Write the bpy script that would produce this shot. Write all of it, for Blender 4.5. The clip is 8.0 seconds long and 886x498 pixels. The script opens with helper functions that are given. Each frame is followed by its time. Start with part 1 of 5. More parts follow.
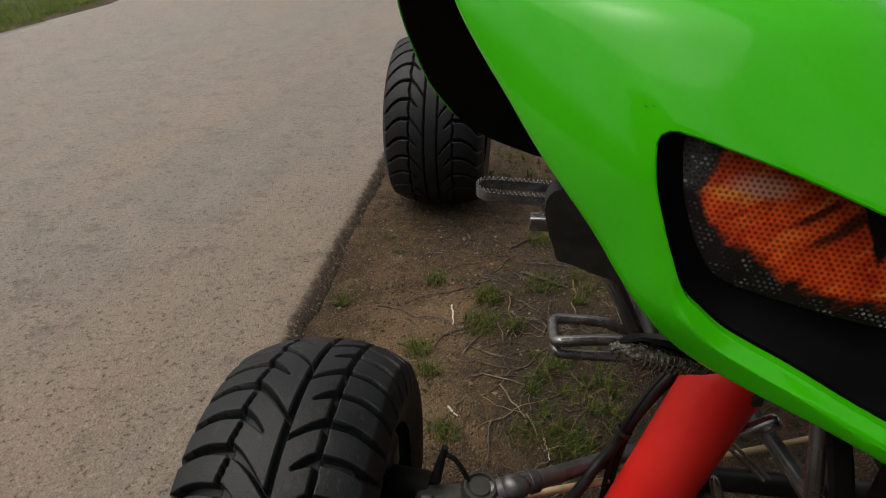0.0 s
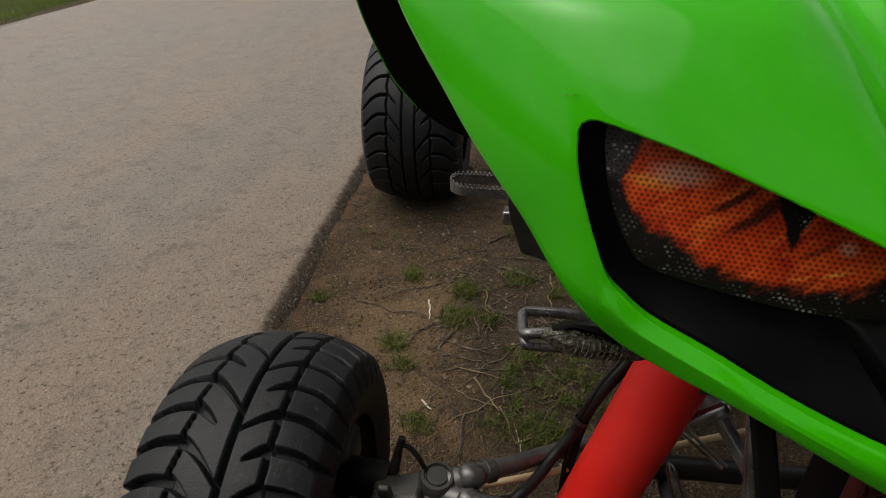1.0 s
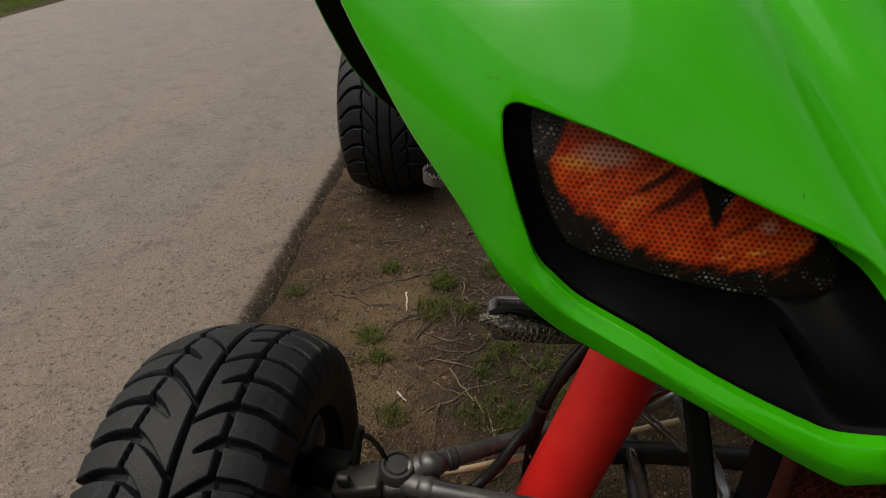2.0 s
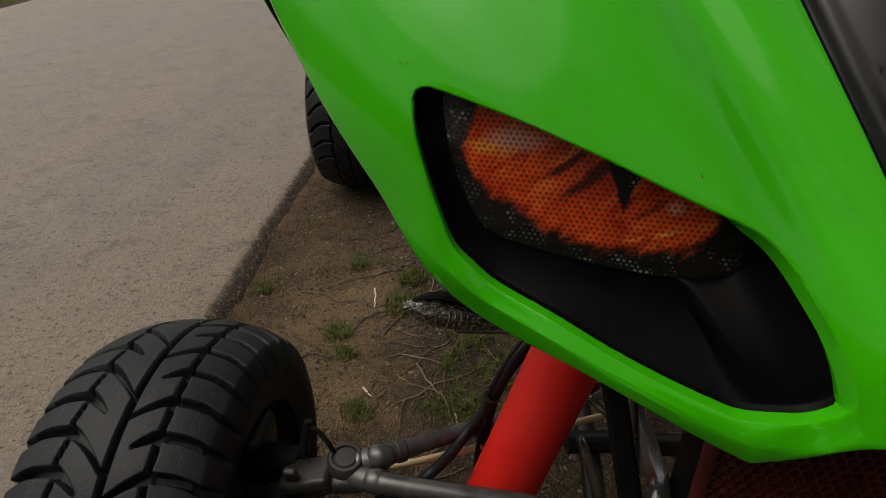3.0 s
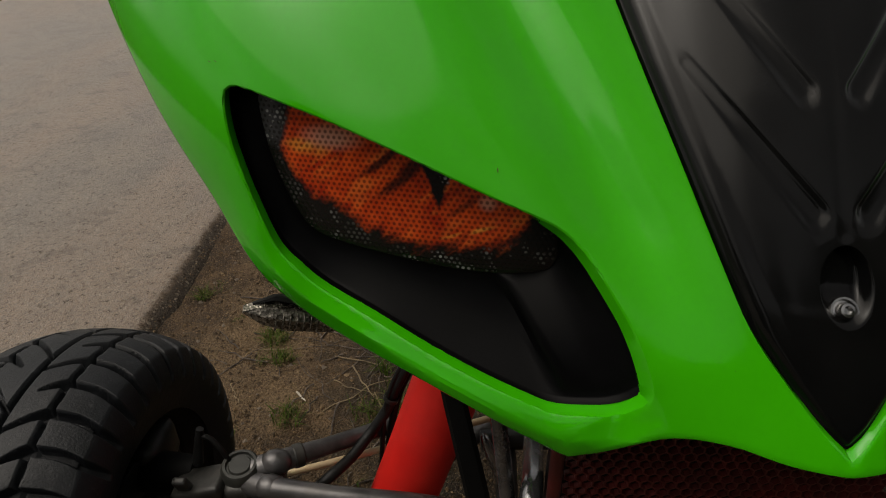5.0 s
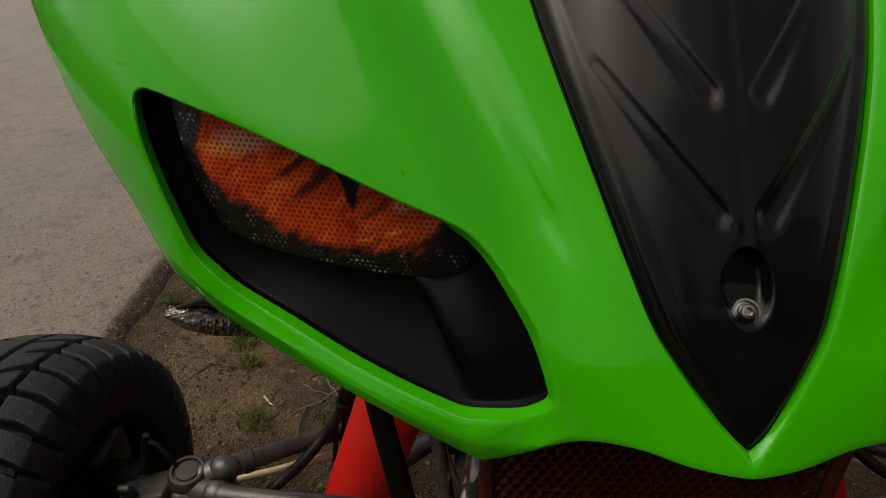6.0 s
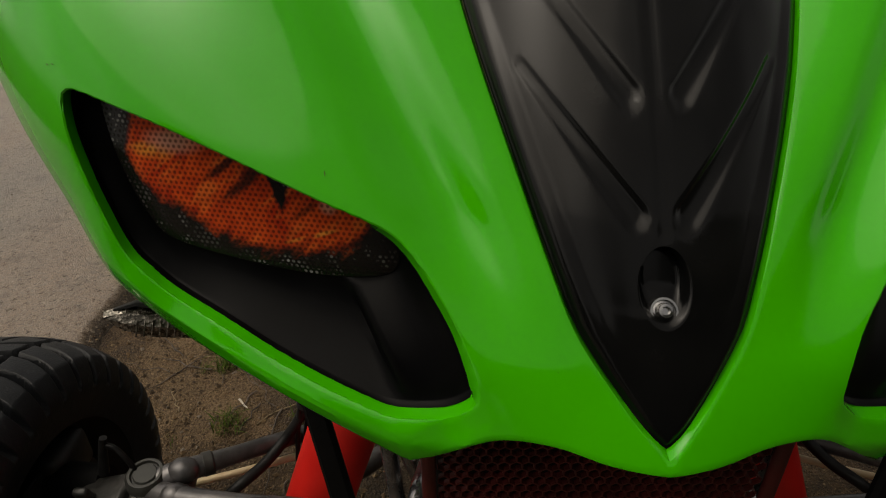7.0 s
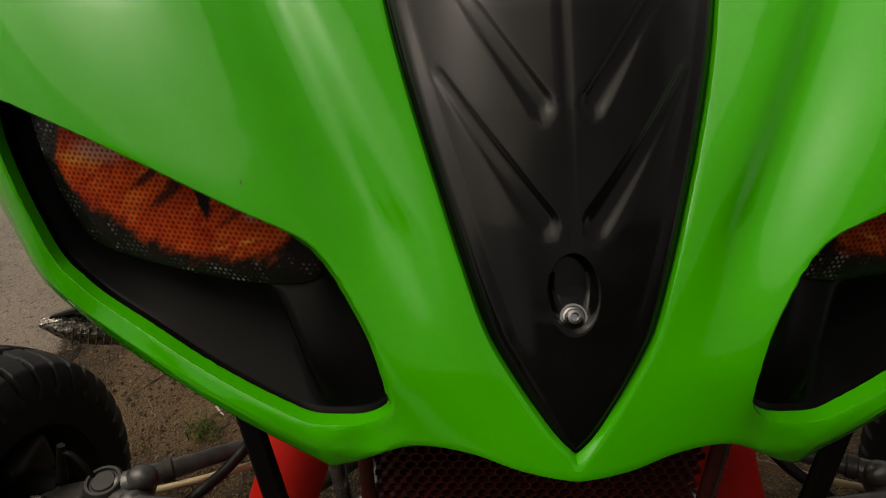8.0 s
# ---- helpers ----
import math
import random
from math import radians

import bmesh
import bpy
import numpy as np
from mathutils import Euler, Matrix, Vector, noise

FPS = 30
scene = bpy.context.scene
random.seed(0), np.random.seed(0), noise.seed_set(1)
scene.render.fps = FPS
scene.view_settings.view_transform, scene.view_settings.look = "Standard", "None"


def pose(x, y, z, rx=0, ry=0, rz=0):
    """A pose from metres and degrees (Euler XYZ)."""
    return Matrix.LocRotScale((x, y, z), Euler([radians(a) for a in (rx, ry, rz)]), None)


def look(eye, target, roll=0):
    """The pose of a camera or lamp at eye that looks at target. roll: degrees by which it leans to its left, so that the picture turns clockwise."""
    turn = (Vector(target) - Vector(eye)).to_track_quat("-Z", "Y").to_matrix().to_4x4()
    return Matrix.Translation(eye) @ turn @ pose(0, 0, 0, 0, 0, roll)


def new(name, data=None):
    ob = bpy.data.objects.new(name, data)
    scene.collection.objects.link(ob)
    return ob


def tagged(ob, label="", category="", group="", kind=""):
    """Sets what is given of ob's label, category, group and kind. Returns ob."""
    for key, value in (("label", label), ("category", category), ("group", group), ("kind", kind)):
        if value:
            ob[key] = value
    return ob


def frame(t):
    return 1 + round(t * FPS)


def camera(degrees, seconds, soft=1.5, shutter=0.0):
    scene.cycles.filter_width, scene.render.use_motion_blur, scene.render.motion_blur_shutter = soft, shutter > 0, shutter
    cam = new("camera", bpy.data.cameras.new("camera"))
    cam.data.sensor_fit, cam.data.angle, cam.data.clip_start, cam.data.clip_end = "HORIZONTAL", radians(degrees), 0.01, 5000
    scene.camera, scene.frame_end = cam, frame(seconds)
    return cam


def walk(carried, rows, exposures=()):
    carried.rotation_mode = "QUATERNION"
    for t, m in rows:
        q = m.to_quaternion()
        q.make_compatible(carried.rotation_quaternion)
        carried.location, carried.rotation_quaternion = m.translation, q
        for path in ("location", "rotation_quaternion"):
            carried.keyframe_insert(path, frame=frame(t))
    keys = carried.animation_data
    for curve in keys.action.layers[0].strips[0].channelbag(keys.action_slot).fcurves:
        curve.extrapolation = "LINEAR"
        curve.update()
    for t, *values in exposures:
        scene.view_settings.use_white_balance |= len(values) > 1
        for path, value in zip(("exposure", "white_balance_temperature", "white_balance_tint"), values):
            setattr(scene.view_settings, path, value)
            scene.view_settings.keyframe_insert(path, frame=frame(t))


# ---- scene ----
cam = camera(71.8, 8.0, soft=1.05)
PATH = [
    (0, (-0.369, 0.046, 0.8), (-0.601, 1.76, -0.204), -0.2),
    (0.5, (-0.348, 0.045, 0.798), (-0.569, 1.76, -0.208), -0.0),
    (1, (-0.332, 0.044, 0.798), (-0.541, 1.756, -0.214), -0.2),
    (1.5, (-0.315, 0.045, 0.797), (-0.512, 1.752, -0.224), -0.6),
    (3, (-0.257, 0.046, 0.786), (-0.394, 1.753, -0.247), -0.7),
    (3.5, (-0.236, 0.049, 0.786), (-0.348, 1.758, -0.248), -0.9),
    (4, (-0.216, 0.051, 0.784), (-0.317, 1.755, -0.257), -1.2),
    (4.5, (-0.194, 0.052, 0.783), (-0.281, 1.759, -0.255), -1.2),
    (6, (-0.132, 0.056, 0.781), (-0.168, 1.772, -0.245), -0.8),
    (6.5, (-0.116, 0.055, 0.781), (-0.143, 1.772, -0.244), -0.7),
    (7, (-0.098, 0.055, 0.78), (-0.116, 1.776, -0.239), -0.6),
    (7.5, (-0.079, 0.053, 0.78), (-0.093, 1.775, -0.238), -0.5),
    (8, (-0.058, 0.052, 0.782), (-0.072, 1.783, -0.219), -0.7),
]
walk(cam, [(t, look(eye, target, roll)) for t, eye, target, roll in PATH], exposures=[(0.0, 0.15, 6950, 10), (1.5, 0.02, 7000, 10), (3.5, -0.17, 7150, 10), (6.5, -0.20, 7400, 10), (8.0, -0.28, 7850, 10)])

# ---------------------------------------------------------------- world and sun
SUN_ELEVATION, SUN_ROTATION = 64.0, 262.0
world = bpy.data.worlds.new("overcast_sky")
scene.world = world
world.use_nodes = True
wn, wl = world.node_tree.nodes, world.node_tree.links
wn.clear()
sky = wn.new("ShaderNodeTexSky")
sky.sky_type = "NISHITA"
sky.sun_disc = False
sky.sun_elevation, sky.sun_rotation = radians(SUN_ELEVATION), radians(SUN_ROTATION)
sky.dust_density, sky.ozone_density = 4.0, 1.0
grey = wn.new("ShaderNodeHueSaturation")
grey.inputs["Saturation"].default_value = 0.18
wcoord = wn.new("ShaderNodeTexCoord")
cloud = wn.new("ShaderNodeTexNoise")
cloud.inputs["Scale"].default_value = 3.4
cloud.inputs["Detail"].default_value = 6.0
cloud.inputs["Roughness"].default_value = 0.6
cloud.inputs["Distortion"].default_value = 0.4
cloud_ramp = wn.new("ShaderNodeMapRange")
cloud_ramp.inputs["From Min"].default_value, cloud_ramp.inputs["From Max"].default_value = 0.35, 0.68
cloud_ramp.inputs["To Min"].default_value, cloud_ramp.inputs["To Max"].default_value = 0.72, 1.66
cloud_mul = wn.new("ShaderNodeVectorMath")
cloud_mul.operation = "SCALE"
wbg = wn.new("ShaderNodeBackground")
wbg.inputs["Strength"].default_value = 0.12
wout = wn.new("ShaderNodeOutputWorld")
wl.new(sky.outputs["Color"], grey.inputs["Color"])
wl.new(wcoord.outputs["Generated"], cloud.inputs["Vector"])
wl.new(cloud.outputs["Fac"], cloud_ramp.inputs["Value"])
wl.new(grey.outputs["Color"], cloud_mul.inputs[0])
wl.new(cloud_ramp.outputs["Result"], cloud_mul.inputs["Scale"])
wl.new(cloud_mul.outputs["Vector"], wbg.inputs["Color"])
wl.new(wbg.outputs["Background"], wout.inputs["Surface"])

sun_data = bpy.data.lights.new("sun", "SUN")
sun_data.energy, sun_data.angle, sun_data.color = 1.15, radians(70), (1.0, 0.95, 0.88)
sun = new("sun", sun_data)
sun.matrix_world = pose(0, 0, 10, 90 - SUN_ELEVATION, 0, 180 - SUN_ROTATION)


# ---------------------------------------------------------------- materials
class Nodes:
    """Small builder for node materials."""

    def __init__(self, name):
        self.mat = bpy.data.materials.new(name)
        self.mat.use_nodes = True
        self.t = self.mat.node_tree
        self.bsdf = self.t.nodes["Principled BSDF"]
        self.pos = self.t.nodes.new("ShaderNodeTexCoord").outputs["Object"]

    def link(self, a, socket):
        if isinstance(a, (int, float)):
            socket.default_value = a
        elif isinstance(a, (tuple, list)):
            socket.default_value = (*a, 1.0)[:len(socket.default_value)]
        else:
            self.t.links.new(a, socket)

    def m(self, op, a, b=0.0, c=0.0, clamp=False):
        n = self.t.nodes.new("ShaderNodeMath")
        n.operation, n.use_clamp = op, clamp
        for s, v in zip(n.inputs, (a, b, c)):
            self.link(v, s)
        return n.outputs[0]

    def step(self, v, lo, hi, a=0.0, b=1.0):
        n = self.t.nodes.new("ShaderNodeMapRange")
        n.interpolation_type = "SMOOTHSTEP"
        for s, x in zip(n.inputs, (v, lo, hi, a, b)):
            self.link(x, s)
        return n.outputs[0]

    def noise(self, scale, detail=3.0, rough=0.55, stretch=(1, 1, 1), warp=0.0):
        mp = self.t.nodes.new("ShaderNodeMapping")
        mp.inputs["Scale"].default_value = stretch
        self.t.links.new(self.pos, mp.inputs["Vector"])
        n = self.t.nodes.new("ShaderNodeTexNoise")
        n.inputs["Scale"].default_value, n.inputs["Detail"].default_value = scale, detail
        n.inputs["Roughness"].default_value, n.inputs["Distortion"].default_value = rough, warp
        self.t.links.new(mp.outputs[0], n.inputs["Vector"])
        return n.outputs["Fac"]

    def cells(self, scale, out="Distance", feature="F1"):
        n = self.t.nodes.new("ShaderNodeTexVoronoi")
        n.feature = feature
        n.inputs["Scale"].default_value = scale
        self.t.links.new(self.pos, n.inputs["Vector"])
        return n.outputs[out]

    def mix(self, f, a, b):
        n = self.t.nodes.new("ShaderNodeMix")
        n.data_type = "RGBA"
        self.link(f, n.inputs["Factor"])
        self.link(a, n.inputs[6])
        self.link(b, n.inputs[7])
        return n.outputs[2]

    def bump(self, height, distance, strength=1.0):
        n = self.t.nodes.new("ShaderNodeBump")
        n.inputs["Distance"].default_value, n.inputs["Strength"].default_value = distance, strength
        self.link(height, n.inputs["Height"])
        self.t.links.new(n.outputs[0], self.bsdf.inputs["Normal"])

    def xyz(self):
        n = self.t.nodes.new("ShaderNodeSeparateXYZ")
        self.t.links.new(self.pos, n.inputs[0])
        return n.outputs

    def done(self, colour=None, rough=None, metal=None, **more):
        for key, v in (("Base Color", colour), ("Roughness", rough), ("Metallic", metal)):
            if v is not None:
                self.link(v, self.bsdf.inputs[key])
        for key, v in more.items():
            self.link(v, self.bsdf.inputs[key.replace("_", " ").title().replace("Ior", "IOR")])
        return self.mat


def simple(name, a, b, rough, metal=0.0, scale=30.0, grain=400.0, depth=0.0003, dust=0.0, dust_colour=(0.25, 0.2, 0.15), gloss=0.5):
    """A worn surface: two scales of colour change, fine relief and a film of dust."""
    n = Nodes(name)
    big, fine = n.noise(scale, 4), n.noise(grain, 2)
    col = n.mix(n.step(big, 0.35, 0.68), a, b)
    rgh = n.m("ADD", rough - 0.08, n.m("MULTIPLY", big, 0.16))
    if dust:
        film = n.m("MULTIPLY", n.step(n.noise(scale * 0.6, 5, 0.7), 0.45, 0.75), dust)
        col = n.mix(film, col, dust_colour)
        rgh = n.m("ADD", rgh, n.m("MULTIPLY", film, 0.3), clamp=True)
    if depth:
        n.bump(fine, depth, 0.6)
    return n.done(col, rgh, metal, specular_ior_level=gloss)


def green_material():
    n = Nodes("green_gloss_plastic")
    big, fine = n.noise(9, 4), n.noise(260, 3, 0.7)
    col = n.mix(n.step(big, 0.3, 0.7), (0.025, 0.376, 0.0035), (0.032, 0.420, 0.0055))
    specks = n.step(n.cells(95), 0.05, 0.02)
    specks = n.m("MULTIPLY", specks, n.step(n.noise(14, 2), 0.60, 0.66))
    col = n.mix(n.m("MULTIPLY", specks, 0.8), col, (0.05, 0.06, 0.03))
    rgh = n.m("ADD", 0.075, n.m("MULTIPLY", fine, 0.06))
    n.bump(n.noise(18, 3), 0.0004, 0.25)
    return n.done(col, rgh, 0.0, specular_ior_level=0.28)


def lens_material():
    """A perforated print of a flaming reptile eye, stuck on the headlight glass."""
    n = Nodes("eye_print_on_headlight")
    x, y, z = n.xyz()
    ax = n.m("ABSOLUTE", x)

    def graph(points, lo, hi, base, top):
        """A height over ax, drawn through (ax, height) points."""
        ramp = n.t.nodes.new("ShaderNodeValToRGB")
        ramp.color_ramp.interpolation = "LINEAR"
        stops = ramp.color_ramp.elements
        while len(stops) < len(points):
            stops.new(0.5)
        for stop, (p, h) in zip(stops, points):
            v = (h - base) / (top - base)
            stop.position, stop.color = (p - lo) / (hi - lo), (v, v, v, 1)
        n.link(n.m("DIVIDE", n.m("SUBTRACT", ax, lo), hi - lo), ramp.inputs[0])
        return n.m("ADD", base, n.m("MULTIPLY", ramp.outputs["Color"], top - base))

    diag = n.t.nodes.new("ShaderNodeCombineXYZ")
    n.link(n.m("MULTIPLY", n.m("SUBTRACT", ax, n.m("MULTIPLY", z, 0.8)), 30.0), diag.inputs[0])
    n.link(n.m("MULTIPLY", n.m("ADD", ax, n.m("MULTIPLY", z, 1.2)), 85.0), diag.inputs[1])
    lick = n.t.nodes.new("ShaderNodeTexNoise")
    lick.inputs["Scale"].default_value, lick.inputs["Detail"].default_value = 1.0, 3.5
    lick.inputs["Distortion"].default_value = 0.5
    n.t.links.new(diag.outputs[0], lick.inputs["Vector"])
    streak = lick.outputs["Fac"]
    wob = n.m("ADD", n.m("MULTIPLY", n.m("SUBTRACT", n.noise(60, 4, 0.65, warp=0.5), 0.5), 0.014), n.m("MULTIPLY", n.m("SUBTRACT", streak, 0.5), -0.018))
    low = graph([(0.138, 0.629), (0.144, 0.6225), (0.155, 0.6185), (0.172, 0.6140), (0.190, 0.6113), (0.203, 0.6130), (0.213, 0.6165), (0.226, 0.6200), (0.235, 0.6280), (0.249, 0.6333), (0.263, 0.6425), (0.271, 0.6560)], 0.13, 0.28, 0.60, 0.68)
    over = n.m("ADD", n.m("SUBTRACT", z, low), wob)
    flame = n.step(over, -0.0040, 0.0060)
    left = n.m("SUBTRACT", n.m("SUBTRACT", 0.2710, ax), n.m("MULTIPLY", n.m("SUBTRACT", z, 0.658), 0.30))
    flame = n.m("MULTIPLY", flame, n.step(n.m("ADD", left, n.m("MULTIPLY", wob, 0.4)), -0.002, 0.003))
    flame = n.m("MULTIPLY", flame, n.step(n.m("ADD", ax, n.m("MULTIPLY", wob, 0.4)), 0.1365, 0.1420))

    def spot(cx, cz, rx, rz, slant=0.0):
        """Distance from an ellipse's middle, 1 at its edge; slant leans it with the flames."""
        u = n.m("SUBTRACT", ax, cx)
        v = n.m("ADD", n.m("SUBTRACT", z, cz), n.m("MULTIPLY", u, slant))
        u, v = n.m("DIVIDE", u, rx), n.m("DIVIDE", v, rz)
        return n.m("SQRT", n.m("ADD", n.m("MULTIPLY", u, u), n.m("MULTIPLY", v, v)))

    ragged = n.m("MULTIPLY", n.m("SUBTRACT", streak, 0.5), 2.6)
    shade = [n.step(n.m("SUBTRACT", spot(cx, cz, rx, rz, 0.75), ragged), 1.35, 0.20) for cx, cz, rx, rz in ((0.206, 0.6470, 0.0150, 0.0032), (0.216, 0.6560, 0.0150, 0.0030), (0.197, 0.6560, 0.012, 0.0050), (0.172, 0.6360, 0.0075, 0.0022))]
    dark = n.m("MAXIMUM", n.m("MAXIMUM", shade[0], shade[1]), n.m("MAXIMUM", shade[2], n.m("MULTIPLY", shade[3], 0.7)))
    pupil = n.m("ABSOLUTE", n.m("SUBTRACT", ax, n.m("ADD", 0.1848, n.m("MULTIPLY", wob, 0.25))))
    pupil = n.step(n.m("SUBTRACT", pupil, n.m("MULTIPLY", n.m("SUBTRACT", z, 0.6345), 0.40)), 0.0012, -0.0012)
    red = n.mix(n.step(n.noise(75, 4, 0.65, warp=0.6), 0.3, 0.7), (0.36, 0.024, 0.007), (0.68, 0.082, 0.014))
    red = n.mix(n.m("MULTIPLY", n.step(streak, 0.48, 0.30), 0.60), red, (0.78, 0.18, 0.030))
    glow = n.m("MULTIPLY", n.step(spot(0.2555, 0.6612, 0.014, 0.0058), 1.1, 0.2), 0.75)
    arc = n.m("MULTIPLY", n.step(spot(0.169, 0.6232, 0.016, 0.0016, 0.34), 1.2, 0.3), 0.65)
    red = n.mix(n.m("MULTIPLY", n.m("MAXIMUM", glow, arc), n.step(streak, 0.70, 0.42)), red, (0.86, 0.40, 0.06))
    # pale sky reflection on the film, painted into the print's colour
    sky_sheen = n.m("MAXIMUM", n.step(spot(0.2420, 0.6670, 0.020, 0.0080), 1.1, 0.2), n.m("MULTIPLY", n.step(spot(0.1595, 0.6395, 0.0060, 0.0050), 1.1, 0.2), 0.8))
    red = n.mix(n.m("MULTIPLY", sky_sheen, 0.58), red, (0.70, 0.42, 0.31))
    ink = n.m("MULTIPLY", flame, n.m("SUBTRACT", 1.0, n.m("MAXIMUM", n.m("MULTIPLY", dark, 0.85), pupil)), clamp=True)
    col = n.mix(ink, (0.0075, 0.0070, 0.0068), red)
    pale = n.m("MULTIPLY", n.step(ax, 0.264, 0.274), n.step(z, 0.656, 0.668))
    col = n.mix(n.m("MULTIPLY", pale, 0.35), col, (0.11, 0.11, 0.12))

    def dots(ox, oz):
        px, pz = 0.0031, 0.0027 * 2
        u = n.m("MULTIPLY", n.m("SUBTRACT", n.m("FRACT", n.m("ADD", n.m("DIVIDE", ax, px), ox)), 0.5), px)
        v = n.m("MULTIPLY", n.m("SUBTRACT", n.m("FRACT", n.m("ADD", n.m("DIVIDE", z, pz), oz)), 0.5), pz)
        return n.m("SQRT", n.m("ADD", n.m("MULTIPLY", u, u), n.m("MULTIPLY", v, v)))
    hole = n.step(n.m("MINIMUM", dots(0.0, 0.0), dots(0.5, 0.5)), 0.00112, 0.00068)
    # reflector glints seen through the holes, painted as pale dots
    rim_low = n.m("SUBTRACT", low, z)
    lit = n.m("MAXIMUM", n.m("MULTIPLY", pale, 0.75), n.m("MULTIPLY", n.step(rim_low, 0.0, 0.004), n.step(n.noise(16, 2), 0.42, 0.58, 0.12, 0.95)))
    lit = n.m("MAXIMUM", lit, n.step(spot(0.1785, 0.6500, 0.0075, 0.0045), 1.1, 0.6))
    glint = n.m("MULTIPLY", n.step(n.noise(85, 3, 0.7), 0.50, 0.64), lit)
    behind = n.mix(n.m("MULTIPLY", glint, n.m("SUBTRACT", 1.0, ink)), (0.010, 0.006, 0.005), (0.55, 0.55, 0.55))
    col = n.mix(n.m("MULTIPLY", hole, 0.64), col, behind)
    n.bump(n.m("SUBTRACT", 1.0, hole), 0.0002, 0.5)
    return n.done(col, 0.26, 0.0, specular_ior_level=0.22)


def asphalt_material():
    n = Nodes("dusty_asphalt")
    stone = n.cells(240)
    stone_tone = n.cells(240, "Color")
    tone = n.t.nodes.new("ShaderNodeSeparateColor")
    n.t.links.new(stone_tone, tone.inputs[0])
    big, mid = n.noise(2.1, 6, 0.62, (1.0, 0.16, 1.0)), n.noise(9, 5, 0.65, (1.0, 0.5, 1.0))
    col = n.mix(n.step(mid, 0.3, 0.72), (0.146, 0.107, 0.070), (0.232, 0.170, 0.111))
    col = n.mix(n.m("MULTIPLY", n.step(big, 0.43, 0.63), 0.80), col, (0.255, 0.156, 0.084))
    col = n.mix(n.m("MULTIPLY", n.step(tone.outputs[0], 0.2, 0.9), 0.16), col, (0.40, 0.350, 0.290))
    col = n.mix(n.m("MULTIPLY", n.step(stone, 0.30, 0.6), 0.28), col, (0.085, 0.068, 0.052))
    stain = n.m("MULTIPLY", n.step(n.noise(11, 6, 0.75), 0.52, 0.66), 0.60)
    col = n.mix(stain, col, (0.060, 0.044, 0.030))
    pale = n.m("MULTIPLY", n.step(n.noise(7, 6, 0.75, warp=0.6), 0.54, 0.68), 0.45)
    col = n.mix(pale, col, (0.21, 0.150, 0.098))
    edge = n.t.nodes.new("ShaderNodeAttribute")
    edge.attribute_name = "broken"
    edge = n.m("ADD", edge.outputs["Fac"], n.m("MULTIPLY", n.m("SUBTRACT", n.noise(60, 5, 0.7), 0.5), 0.35))
    col = n.mix(n.m("MULTIPLY", n.step(edge, 0.12, 0.62), 0.88), col, (0.046, 0.040, 0.034))
    grain = n.cells(210, "Color")
    split = n.t.nodes.new("ShaderNodeSeparateColor")
    n.t.links.new(grain, split.inputs[0])
    col = n.mix(n.m("MULTIPLY", n.step(split.outputs[0], 0.80, 0.98), 0.38), col, (0.40, 0.335, 0.26))
    col = n.mix(n.m("MULTIPLY", n.step(split.outputs[1], 0.75, 0.98), 0.45), col, (0.105, 0.085, 0.066))
    pits = n.m("MAXIMUM", n.step(n.noise(330, 3, 0.7), 0.56, 0.70), n.m("MULTIPLY", n.step(n.noise(85, 6, 0.78), 0.53, 0.64), 0.95))
    col = n.mix(n.m("MULTIPLY", pits, 0.85), col, (0.026, 0.019, 0.013))
    h = n.m("ADD", n.m("MULTIPLY", n.m("SUBTRACT", 1.0, stone), 0.7), n.m("MULTIPLY", n.noise(700, 3), 0.9))
    n.bump(n.m("ADD", h, n.m("ADD", n.m("MULTIPLY", n.noise(55, 4, 0.7), 1.5), n.noise(170, 4, 0.7))), 0.0032, 1.0)
    clean = n.m("SUBTRACT", 1.0, n.m("MULTIPLY", n.m("MAXIMUM", pits, n.m("MULTIPLY", stain, 0.5)), 0.85))
    crumble = n.step(edge, 0.15, 0.55)
    return n.done(col, n.step(crumble, 0.0, 1.0, 0.36, 0.85), 0.0, specular_ior_level=n.m("MULTIPLY", n.step(crumble, 0.0, 1.0, 1.0, 0.2), clean), coat_weight=n.m("MULTIPLY", n.step(crumble, 0.0, 1.0, 0.40, 0.0), clean), coat_roughness=0.40)


